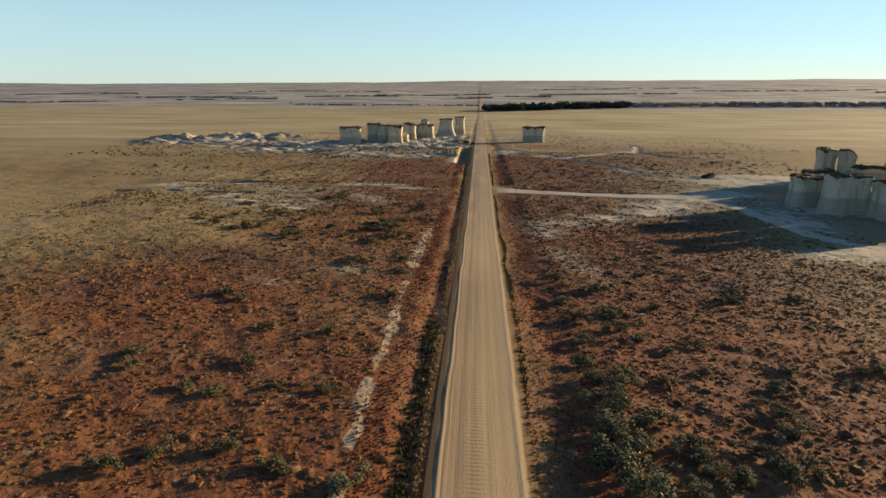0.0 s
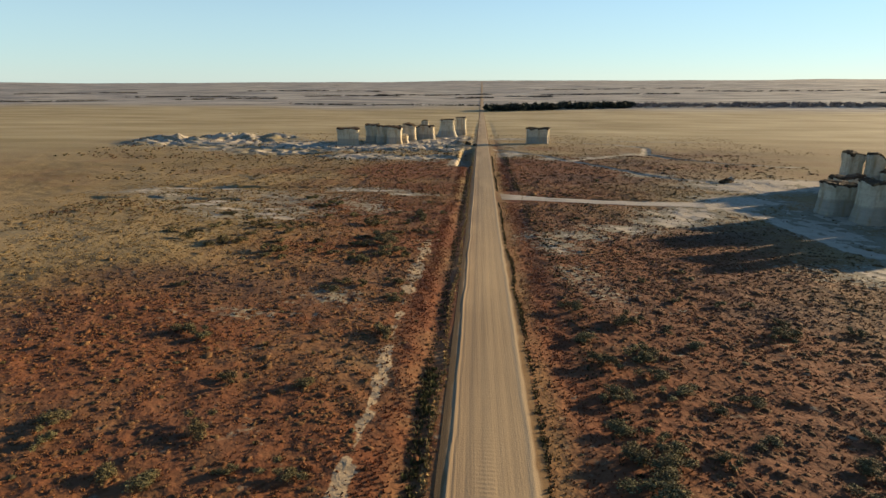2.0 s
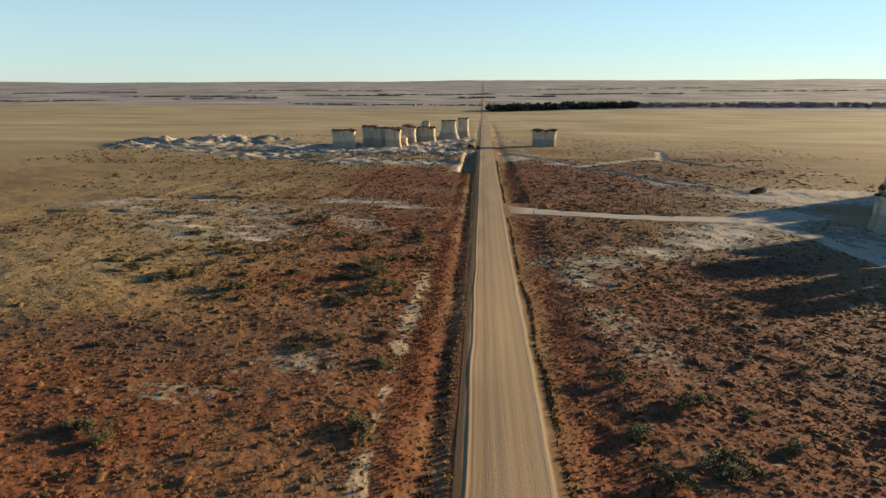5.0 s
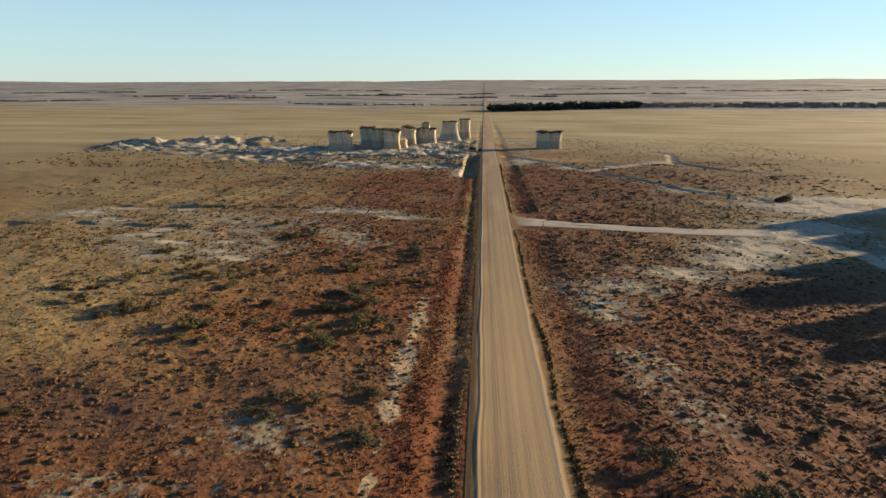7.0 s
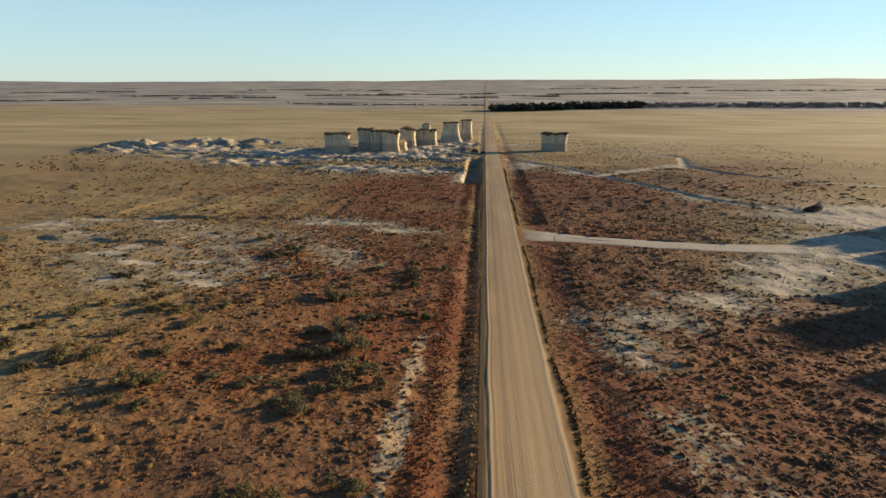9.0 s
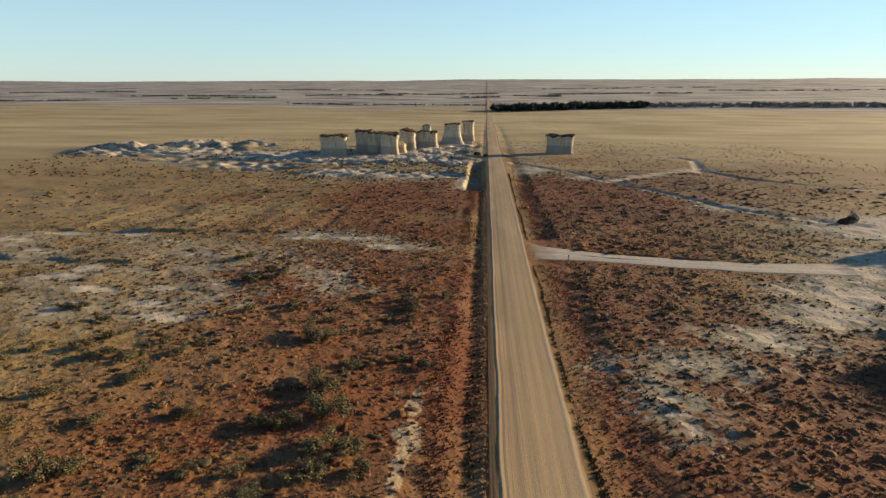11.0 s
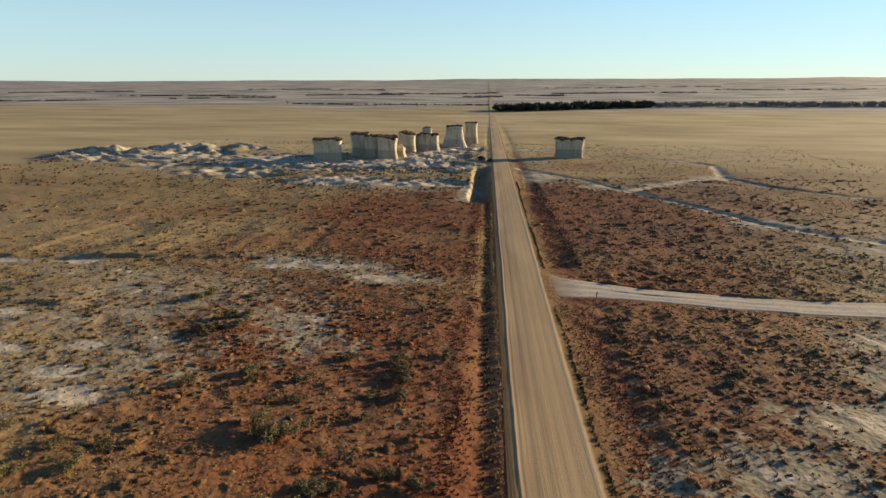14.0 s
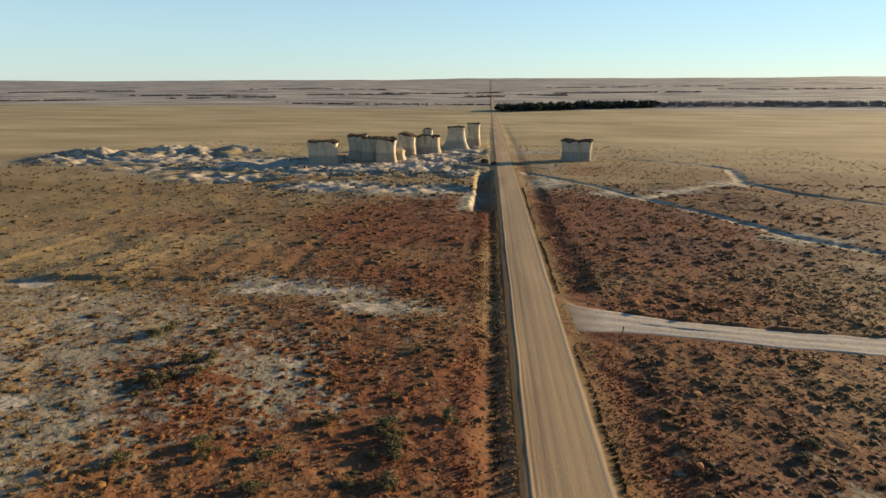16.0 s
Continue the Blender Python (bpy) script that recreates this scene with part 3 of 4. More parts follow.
butte(-39, 456, 5, 5, 13.4, 0, 22, "slim cream chalk spire among larger towers", FAR_GROUP, ragged=0.5)
butte(-34.5, 458, 5, 6, 15.0, 10, 6, "sunlit cream chalk pinnacle with a notched top", FAR_GROUP, ragged=0.5)
butte(-33, 455, 11, 6, 11.5, -6, 7, "low brownish chalk block below a pinnacle", FAR_GROUP, ragged=0.3, flare=0.35)
butte(-19.5, 490, 10, 7, 13.5, 5, 8, "chalk butte with a wide flaring foot", FAR_GROUP, flare=0.6, ragged=0.15)
butte(-9, 512, 8, 7, 15.0, 0, 9, "tall chalk butte near the gravel road", FAR_GROUP, ragged=0.2)
butte(45, 428, 15.5, 8, 10.8, -6, 10, "lone square chalk butte with a dark flat top", flare=0.1, waist=0.4)
NEAR_GROUP = "buttes beside the chalk lot"
butte(104.5, 187, 8, 6, 9.6, 6, 11, "pale chalk wall with level beds above bare chalk", NEAR_GROUP, ragged=0.2)
butte(110.5, 177, 11, 7, 11.6, -4, 13, "broad pale chalk wall with a crusted top", NEAR_GROUP, ragged=0.2)
butte(119.5, 170, 9, 8, 10.6, 3, 23, "chalk wall with a rusty broken top", NEAR_GROUP, ragged=0.25)
butte(120, 208, 9, 6, 7.6, 0, 25, "low chalk block behind the walls", NEAR_GROUP, ragged=0.3)
butte(137, 235, 6, 5, 12.4, 8, 12, "cream chalk tower with a dark overhanging top", NEAR_GROUP, ragged=0.3, waist=0.4)
butte(142.5, 231, 5, 5, 12.9, 0, 15, "sunlit cream chalk pinnacle beside a darker tower", NEAR_GROUP, ragged=0.5, waist=0.3)
butte(150, 226, 15, 7, 6.6, -5, 26, "low chalk wall behind the pinnacles", NEAR_GROUP, ragged=0.3)
# shadow casters out of view, placed and sized to shade the lot
butte(149.5, 203, 9, 8, 23.6, 4, 14, "massive pale chalk tower out of view, added to cast shadow on the lot", NEAR_GROUP, ragged=0.2)
butte(133, 178.5, 6, 5, 21.0, 0, 16, "tall narrow chalk tower out of view, added for its shadow", NEAR_GROUP, ragged=0.2)
butte(126, 167.5, 5, 4, 19.0, 0, 27, "slender unseen chalk tower with a rusty top, added for its shadow", NEAR_GROUP, ragged=0.25)
butte(179, 247.4, 14, 12, 18.0, 10, 28, "huge unseen chalk wall added to fill the shadow of the formation", NEAR_GROUP, ragged=0.2)
butte(158, 223, 9, 7, 14.5, -6, 29, "unseen chalk wall beside the pinnacles, added to fill the shadow", NEAR_GROUP, ragged=0.25)
butte(119, 156, 8, 6, 11.0, -8, 24, "unseen chalk wall at the end of the formation, added for its shadow", NEAR_GROUP, ragged=0.3)


# ---- low eroded lumps ----
def boulder(x, y, w, d, h, turn, seed, label, mat):
    na = 36
    u, v = np.meshgrid(np.linspace(0, 2 * math.pi, na, endpoint=False), np.linspace(0, math.pi / 2, 8))
    r = 1 + 0.42 * fbm(np.cos(u) * 2 + seed, np.sin(u) * 2 + v, 1.0, seed, 4)
    verts = np.stack([np.cos(u) * np.cos(v) * w / 2 * r, np.sin(u) * np.cos(v) * d / 2 * r, np.sin(v) ** 0.8 * h * r - 0.4 * (v < 0.1)], -1).reshape(-1, 3)
    i, j = np.meshgrid(np.arange(7), np.arange(na), indexing="ij")
    k = (j + 1) % na
    me = mesh_from("boulder", verts, np.stack([i * na + j, i * na + k, (i + 1) * na + k, (i + 1) * na + j], -1).reshape(-1, 4), mat)
    ob = tagged(new("boulder", me), label, "rock")
    ob.matrix_world = pose(x, y, float(land(x, y)) - 0.1, 0, 0, turn)
    return ob


boulder(93.5, 236.5, 4.6, 2.4, 1.3, 10, 1, "low rust-brown rock lump at the edge of the chalk lot", cap_mat)
boulder(96, 238.2, 2.6, 1.8, 1.6, 0, 2, "small pale chalk lump beside a brown rock", chalk_mat)
boulder(2.0, 405, 3.2, 2.2, 1.6, 20, 3, "low dark rock lump beside the gravel road", cap_mat)
boulder(-2.5, 412, 3.8, 2.6, 1.5, -10, 4, "low dark rock lump on bare chalk", cap_mat)
boulder(-14, 405, 3.0, 2.2, 1.2, 0, 5, "weathered chalk lump on the flats", chalk_mat)


# ---- marker posts at the turning ----
def marker_post(x, y, h):
    thing = tagged(new("marker_post"), "slim weathered marker post at the turning", "post", "marker posts")
    thing.matrix_world = pose(x, y, float(land(x, y)) - 0.05, 0, 2, 0)
    bm = bmesh.new()
    bmesh.ops.create_cone(bm, cap_ends=True, segments=10, radius1=0.07, radius2=0.055, depth=h, matrix=Matrix.Translation((0, 0, h / 2)))
    me = bpy.data.meshes.new("shaft")
    bm.to_mesh(me)
    bm.free()
    me.materials.append(wood_mat)
    part("shaft", me, thing)
    bm = bmesh.new()
    bmesh.ops.create_cube(bm, size=1, matrix=Matrix.LocRotScale((0, -0.07, h - 0.22), None, (0.2, 0.02, 0.3)))
    bmesh.ops.bevel(bm, geom=bm.edges[:], offset=0.006, segments=1, affect='EDGES')
    me = bpy.data.meshes.new("plate")
    bm.to_mesh(me)
    bm.free()
    me.materials.append(wood_mat)
    part("plate", me, thing)


marker_post(15.6, 196.2, 1.5)

# ---- brush: single sage bushes ----
BUSHES_NEAR = [(-9.5, 38.4, 1.2), (-28.7, 39.6, 1), (-15.6, 40.7, 1), (14, 40.9, 2.2), (18.5, 41.3, 1.2), (-25.8, 41.5, 0.9), (-19.9, 42.8, 1), (23.2, 42.8, 1.1), (27.1, 43.1, 1.2), (20.9, 43.7, 1), (13.5, 44.6, 1.9), (26.9, 45.7, 1.3), (29.4, 45.8, 1.2), (20.2, 46.5, 1.3), (16, 46.7, 1.3), (21.4, 47.6, 1), (14.1, 49, 1.9), (30.7, 50.7, 1.3), (17.7, 50.7, 1.2), (-24.7, 52, 1), (-28.2, 52.7, 0.9), (15.1, 53.3, 1.6), (-14.6, 53.6, 0.9), (-19.2, 53.6, 0.6), (31.5, 53.9, 1.2), (-35.6, 56.2, 0.9), (16, 57, 1.4), (-37, 58.5, 1), (-24.1, 58.8, 1.1), (14, 58.9, 1.4), (22, 59.2, 1), (33.8, 59.7, 1.2)]
BUSHES_LOW = [(17.6, 61.1, 1.2), (43.6, 62, 0.8), (27.7, 63, 0.8), (13.6, 63.5, 1.2), (37.7, 64.5, 0.8), (46.7, 65.3, 0.9), (49.6, 66.3, 1.1), (24.9, 68.3, 0.7), (-16.8, 68.5, 0.9), (-25.2, 69.1, 1), (14.8, 70.4, 1.2), (29.5, 70.5, 1), (22.7, 72, 1.1), (20.9, 75.1, 1), (15.5, 78.6, 1.2), (-32.2, 78.7, 1), (-35.4, 80.5, 1.2), (20.6, 81.2, 1.4), (22.2, 81.9, 1), (-11.2, 83.4, 1.2), (28, 84.5, 0.9), (14.1, 85.6, 1.2), (41.7, 89.6, 1.3), (43.3, 90, 1), (26.6, 90.4, 0.8), (20.6, 91.7, 1.3), (52.8, 92.3, 1), (22.5, 92.4, 0.9), (44.4, 94.7, 0.9), (15.1, 95.9, 1.2), (-43.8, 97, 0.8), (-11.3, 97.5, 1)]
BUSHES_MID = [(-21.3, 99.5, 0.9), (38.6, 102.5, 0.8), (43.2, 102.5, 0.8), (31.6, 102.9, 0.7), (-17.3, 103, 1), (-20.7, 103.3, 1), (-11.7, 105.4, 1), (29.9, 113.6, 0.7), (-36.9, 115.2, 0.9), (-34, 115.2, 0.8), (-19.4, 116.4, 1.4), (-20.5, 118.2, 1), (-37.7, 119.4, 1.5), (-35.6, 119.6, 1), (-49.4, 120.1, 1.1), (38.2, 120.6, 0.8), (-26.3, 120.7, 0.8), (-17.2, 121.4, 1.4), (-23, 121.5, 0.8), (-30.4, 122.1, 0.8), (-12.5, 123.4, 1), (-48.4, 123.5, 1.5), (-45.5, 124.2, 1.2), (-55.8, 125.1, 1.3), (-14.8, 125.2, 1.3), (-17.5, 125.5, 1.3), (-38.2, 127.4, 1), (-21.9, 129.3, 1.4), (-31.5, 129.9, 1.1), (-45.7, 131.2, 1), (-62.1, 131.5, 1.1), (-58, 132.1, 1)]
BUSHES_UPPER = [(-17.8, 132.2, 1.9), (-39.7, 135.1, 0.8), (-23, 136.5, 0.8), (-39.3, 137.4, 1.2), (-19.7, 137.5, 1.7), (-56.4, 137.9, 1.1), (-43, 141.2, 1), (-46.3, 141.2, 1.2), (-42.3, 142.6, 0.8), (-54.8, 142.7, 1), (-18.1, 142.9, 1.1), (-50.5, 143.5, 1), (-38.5, 143.5, 0.9), (-15.9, 143.7, 0.7), (-9.3, 144.6, 0.9), (-12.4, 145.9, 0.9), (-41.6, 146.5, 1.2), (-49.3, 147.3, 1), (-38.2, 147.7, 0.9), (-24.5, 151.1, 1.6), (-22.6, 151.3, 1.2), (-54.2, 153.9, 1), (-15.8, 155.1, 0.7), (-60.9, 157.9, 1.2), (-23.8, 158.2, 0.8), (-15.6, 160.1, 0.7), (-12.4, 160.6, 1), (-36.9, 160.7, 0.8), (-29.7, 162.6, 0.8), (-24.8, 163.3, 0.9), (-12.6, 164.2, 0.9), (-31.1, 164.2, 1)]
BUSHES_FAR = [(-77.3, 164.6, 0.9), (-12.6, 165.7, 1.2), (-13.4, 167.5, 0.9), (26.4, 167.9, 0.8), (-20.3, 169.6, 0.9), (-13.7, 169.7, 1), (28, 169.8, 0.7), (-8.1, 171.9, 1), (-14, 175.9, 0.7), (-41.3, 175.9, 1.2), (-43.3, 177.2, 0.9), (-40.9, 177.4, 1.1), (-37.9, 178.6, 1), (-40, 181.7, 1.2), (-38.1, 183.5, 1), (-12.7, 187.8, 0.7), (-49.7, 189.9, 1.2), (-48.1, 192.2, 1.1), (-41, 192.3, 0.8), (47, 237.6, 0.8), (48, 240.8, 0.8)]
BUSH_LISTS = (BUSHES_NEAR, BUSHES_LOW, BUSHES_MID, BUSHES_UPPER, BUSHES_FAR)


def bush_meshes(seed):
    """Uneven dome of small leaf blades over a few bent stems; one metre wide at size 1."""
    rng = np.random.default_rng(seed)
    n = 2600
    lobes = rng.normal(0, 0.34, (7, 3)) * (1, 1, 0.0) + np.stack([np.zeros(7), np.zeros(7), rng.uniform(0.25, 0.62, 7)], -1)
    size = rng.uniform(0.22, 0.42, 7)
    pick = rng.integers(0, 7, n)
    way = rng.normal(0, 1, (n, 3))
    way /= np.linalg.norm(way, axis=1)[:, None]
    c = lobes[pick] + way * (size[pick] * rng.uniform(0.3, 1.06, n))[:, None]
    c[:, 2] = np.clip(c[:, 2], 0.05, None)
    a = rng.normal(0, 1, (n, 3))
    a /= np.linalg.norm(a, axis=1)[:, None]
    b = np.cross(a, way + 0.4 * rng.normal(0, 1, (n, 3)))
    b /= np.linalg.norm(b, axis=1)[:, None] + 1e-6
    s = rng.uniform(0.018, 0.042, n)[:, None]
    quad = np.stack([c - a * s * 1.5, c + b * s * 0.7, c + a * s * 1.5, c - b * s * 0.7], 1)
    leaves = mesh_from("foliage", quad.reshape(-1, 3), np.arange(n * 4).reshape(n, 4), leaf_mat)
    verts, faces = [], []
    for lev, (zz, r) in enumerate(((-0.1, 0.07), (0.12, 0.05), (0.3, 0.06), (0.45, 0.02))):
        for e in range(6):
            verts.append((r * math.cos(e * 1.0472) + 0.03 * lev, r * math.sin(e * 1.0472) * (1 + 0.2 * lev), zz))
    for lev in range(3):
        for e in range(6):
            faces.append([lev * 6 + e, lev * 6 + (e + 1) % 6, lev * 6 + 6 + (e + 1) % 6, lev * 6 + 6 + e])
    return leaves, mesh_from("stem", np.array(verts), np.array(faces), wood_mat)


bush_kinds = [bush_meshes(s) for s in range(6)]


def sagebrush(x, y, size, rng):
    leaves, stems = bush_kinds[rng.integers(0, len(bush_kinds))]
    word = "large" if size > 1.25 else "small" if size < 0.85 else "rounded"
    thing = tagged(new("sagebrush"), word + " dark green sagebrush on dry grass, throwing a long shadow", "shrub", "sagebrush on the prairie")
    s = 1.75 * size
    thing.matrix_world = pose(x, y, float(land(x, y)), 0, 0, rng.uniform(0, 360)) @ Matrix.Diagonal((s * rng.uniform(0.95, 1.4), s * rng.uniform(0.85, 1.15), s * rng.uniform(0.5, 0.68), 1))
    part("foliage", leaves, thing)
    part("stem", stems, thing)


bush_rng = np.random.default_rng(3)
for spots in BUSH_LISTS:
    for bx, by, size in spots:
        sagebrush(bx, by, size, bush_rng)


# ---- grass: bunches of bent blades, one object of stuff a belt ----
def tufts(name, x, y, height, spread, blades, colours, rng, label, lean=0.5, width=0.075):
    n = len(x)
    z = land(x, y)
    ang = rng.uniform(0, 2 * math.pi, (n, blades))
    out = rng.uniform(0.15, 1.0, (n, blades))
    hh = height[:, None] * rng.uniform(0.55, 1.1, (n, blades)) * (1.1 - 0.45 * out)
    bx = x[:, None] + np.cos(ang) * spread[:, None] * 0.45 * out
    by = y[:, None] + np.sin(ang) * spread[:, None] * 0.45 * out
    tx = bx + np.cos(ang) * spread[:, None] * lean * out + rng.normal(0, 0.05, (n, blades))
    ty = by + np.sin(ang) * spread[:, None] * lean * out + rng.normal(0, 0.05, (n, blades))
    wx, wy = -np.sin(ang) * width * (0.6 + spread[:, None]), np.cos(ang) * width * (0.6 + spread[:, None])
    zb = np.broadcast_to(z[:, None] - 0.04, bx.shape)
    a = np.stack([bx - wx, by - wy, zb], -1)
    b = np.stack([bx + wx, by + wy, zb], -1)
    c = np.stack([tx, ty, z[:, None] + hh], -1)
    verts = np.stack([a, b, c], 2).reshape(-1, 3)
    me = mesh_from(name, verts, np.arange(len(verts)).reshape(-1, 3), grass_mat)
    tone = colours[:, None, :] * rng.uniform(0.88, 1.12, (n, blades, 1))
    set_tint(me, np.repeat(tone.reshape(-1, 3), 3, axis=0))
    return tagged(new(name, me), label, "grass", kind="stuff")


TAN, RUST, GOLD, DARK = np.array((0.28, 0.188, 0.076)), np.array((0.20, 0.078, 0.03)), np.array((0.46, 0.27, 0.085)), np.array((0.10, 0.075, 0.03))


def scatter(x0, x1, y0, y1, per_m2, rng):
    n = int((x1 - x0) * (y1 - y0) * per_m2)
    return rng.uniform(x0, x1, n), rng.uniform(y0, y1, n)


def on_side_road(x, y):
    return (x > 4) & (x < 72) & (y > 191) & (y < 217) & (y > np.interp(x, [5, 15, 27, 49, 70], [194, 196.5, 194.8, 191.6, 191])) & (y < np.interp(x, [5, 7.5, 13, 25, 52, 70], [217, 213, 207, 203, 198.4, 199.5]))


def grass_belt(name, x0, x1, y0, y1, per_m2, tall, blades, seed, label):
    rng = np.random.default_rng(seed)
    x, y = scatter(x0, x1, y0, y1, per_m2, rng)
    d = x - road_x(y)
    keep = (d < -4.6) | (d > 4.6)
    side_lane = on_side_road(x, y)
    patch = fbm(x, y, 3.2, seed + 4, 3)
    chalk = chalk_mask(x, y)
    keep &= ~side_lane & (rng.uniform(0, 1, len(x)) < (0.62 + 0.4 * patch)) & (rng.uniform(0, 1, len(x)) > smooth(0.3, 1.0, chalk) * 0.9)
    keep &= (np.abs(x) < 34 + 0.80 * np.maximum(y, 45)) & (rng.uniform(0, 1, len(x)) < 1.15 - 0.75 * smooth(45, 110, np.abs(x)))
    keep &= ~((d > -12.5) & (d < 11.5) & (rng.uniform(0, 1, len(x)) < 0.9) & (y < 330))
    x, y, patch = x[keep], y[keep], patch[keep]
    red = red_mask(x, y) + rng.normal(0, 0.12, len(x))
    red = np.clip(red, 0, 1)[:, None]
    colour = TAN * (1 - red) + RUST * red
    old = 0.7 * umber_mask(x, y)[:, None]
    colour = colour * (1 - old) + np.array((0.115, 0.062, 0.036)) * old
    dark = (rng.uniform(0, 1, len(x)) < 0.03)[:, None]
    colour = np.where(dark, colour * 0.45 + DARK * 0.5, colour)
    height = tall * rng.uniform(0.55, 1.25, len(x)) * (1 + 0.3 * patch)
    tufts(name, x, y, height, height * rng.uniform(1.3, 2.2, len(x)), blades, colour, rng, label)


grass_belt("dry_grass", -90, 85, 34, 130, 3.6, 0.17, 8, 100, "dense tan and russet bunch grass beside the road")
grass_belt("dry_grass", -125, 105, 130, 225, 2.6, 0.19, 7, 101, "tan and russet bunch grass round bare chalk patches")
grass_belt("dry_grass", -130, 120, 225, 345, 0.8, 0.28, 7, 102, "sparse tan bunch grass on the flat prairie")
grass_belt("dry_grass", -200, 200, 345, 520, 0.16, 0.5, 7, 103, "thin tan grass round the far buttes")


def tussocks(x0, x1, y0, y1, per_m2, size, seed, label):
    """Low rounded cushions of matted grass, twelve-sided and uneven."""
    rng = np.random.default_rng(seed)
    x, y = scatter(x0, x1, y0, y1, per_m2, rng)
    d = np.abs(x - road_x(y))
    chalk = chalk_mask(x, y)
    keep = (d > 5.6) & ~on_side_road(x, y) & (rng.uniform(0, 1, len(x)) > smooth(0.35, 1.1, chalk)) & (np.abs(x) < 34 + 0.8 * np.maximum(y, 45))
    keep &= rng.uniform(0, 1, len(x)) < (0.6 + 0.6 * fbm(x, y, 7, seed + 2, 3)) * (0.4 + 0.7 * red_mask(x, y))
    keep &= ~((d < 11.5) & (rng.uniform(0, 1, len(x)) < 0.9))
    x, y, chalk = x[keep], y[keep], chalk[keep]
    n, k, blades = len(x), 8, 16
    r = size * rng.uniform(0.35, 1.35, n) ** 1.7
    hh = r * rng.uniform(0.24, 0.46, n)
    oval = rng.uniform(0.75, 1.35, (n, 1))
    ang = np.arange(k)[None, :] * (2 * math.pi / k) + rng.uniform(0, 1, (n, 1))
    z = land(x, y)
    rings = []
    for out, up in ((1.0, -0.25), (0.8, 0.5), (0.4, 0.9)):
        jit = rng.uniform(0.6, 1.3, (n, k))
        rings.append(np.stack([x[:, None] + np.cos(ang) * r[:, None] * out * jit * oval, y[:, None] + np.sin(ang) * r[:, None] * out * jit / oval, z[:, None] + hh[:, None] * up * rng.uniform(0.6, 1.35, (n, k))], -1))
    top = np.stack([x, y, z + hh], -1)[:, None, :]
    # bent blades that stand out of the cushion
    turn = rng.uniform(0, 2 * math.pi, (n, blades))
    out = rng.uniform(0.1, 0.9, (n, blades)) * r[:, None]
    far = out + r[:, None] * rng.uniform(0.15, 0.6, (n, blades))
    wide = 0.16 * r[:, None] * rng.uniform(0.6, 1.4, (n, blades))
    ca, sa = np.cos(turn), np.sin(turn)
    zb = z[:, None] + hh[:, None] * 0.35 + 0 * out
    zt = z[:, None] + hh[:, None] * rng.uniform(0.7, 1.65, (n, blades)) * (1.15 - 0.5 * out / r[:, None])
    one = np.stack([x[:, None] + ca * out - sa * wide, y[:, None] + sa * out + ca * wide, zb], -1)
    two = np.stack([x[:, None] + ca * out + sa * wide, y[:, None] + sa * out - ca * wide, zb], -1)
    tip = np.stack([x[:, None] + ca * far, y[:, None] + sa * far, zt], -1)
    verts = np.concatenate(rings + [top, np.stack([one, two, tip], 2).reshape(n, blades * 3, 3)], 1)
    e = np.arange(k)
    f = (e + 1) % k
    blade_faces = 3 * k + 1 + np.arange(blades * 3).reshape(-1, 3)
    local = np.concatenate([np.stack([e, f, k + f], -1), np.stack([e, k + f, k + e], -1), np.stack([k + e, k + f, 2 * k + f], -1), np.stack([k + e, 2 * k + f, 2 * k + e], -1), np.stack([2 * k + e, 2 * k + f, np.full(k, 3 * k)], -1), blade_faces])
    per = 3 * k + 1 + blades * 3
    faces = (local[None] + (np.arange(n) * per)[:, None, None]).reshape(-1, 3)
    me = mesh_from("grass_tussocks", verts.reshape(-1, 3), faces, grass_mat, True)
    red = np.clip(0.8 * red_mask(x, y) + rng.normal(0, 0.15, n), 0, 1)[:, None]
    colour = (TAN * (1 - red) + RUST * red) * rng.uniform(0.5, 0.85, (n, 1)) * (0.7 + 0.3 * red)
    old = 0.7 * umber_mask(x, y)[:, None]
    colour = colour * (1 - old) + np.array((0.115, 0.062, 0.036)) * old
    olive = rng.uniform(0, 1, (n, 1)) < 0.05
    colour = np.where(olive, np.array((0.06, 0.05, 0.024)), colour)
    tone = colour[:, None, :] * rng.uniform(0.85, 1.15, (n, per, 1))
    set_tint(me, tone.reshape(-1, 3))
    return tagged(new("grass_tussocks", me), label, "grass", kind="stuff")


tussocks(-85, 80, 34, 130, 1.9, 0.25, 140, "matted russet and tan grass tussocks on the prairie")
tussocks(-110, 95, 130, 228, 1.2, 0.30, 141, "matted grass tussocks round the bare patches")
tussocks(-150, 150, 228, 345, 0.3, 0.42, 142, "scattered dark grass tussocks on the flats")


grass_belt("dry_grass", -70, 70, -45, 34, 2.5, 0.17, 7, 104, "tan and russet bunch grass behind the start of the way")
tussocks(-85, 80, 34, 130, 0.11, 0.48, 145, "larger rounded grass tussocks standing out of the prairie")
tussocks(-110, 95, 130, 228, 0.11, 0.55, 146, "larger grass tussocks with long shadows")
tussocks(-150, 150, 228, 345, 0.05, 0.75, 147, "larger dark grass tussocks on the flats")
tussocks(-70, 70, -45, 34, 0.9, 0.26, 143, "matted grass tussocks behind the start of the way")


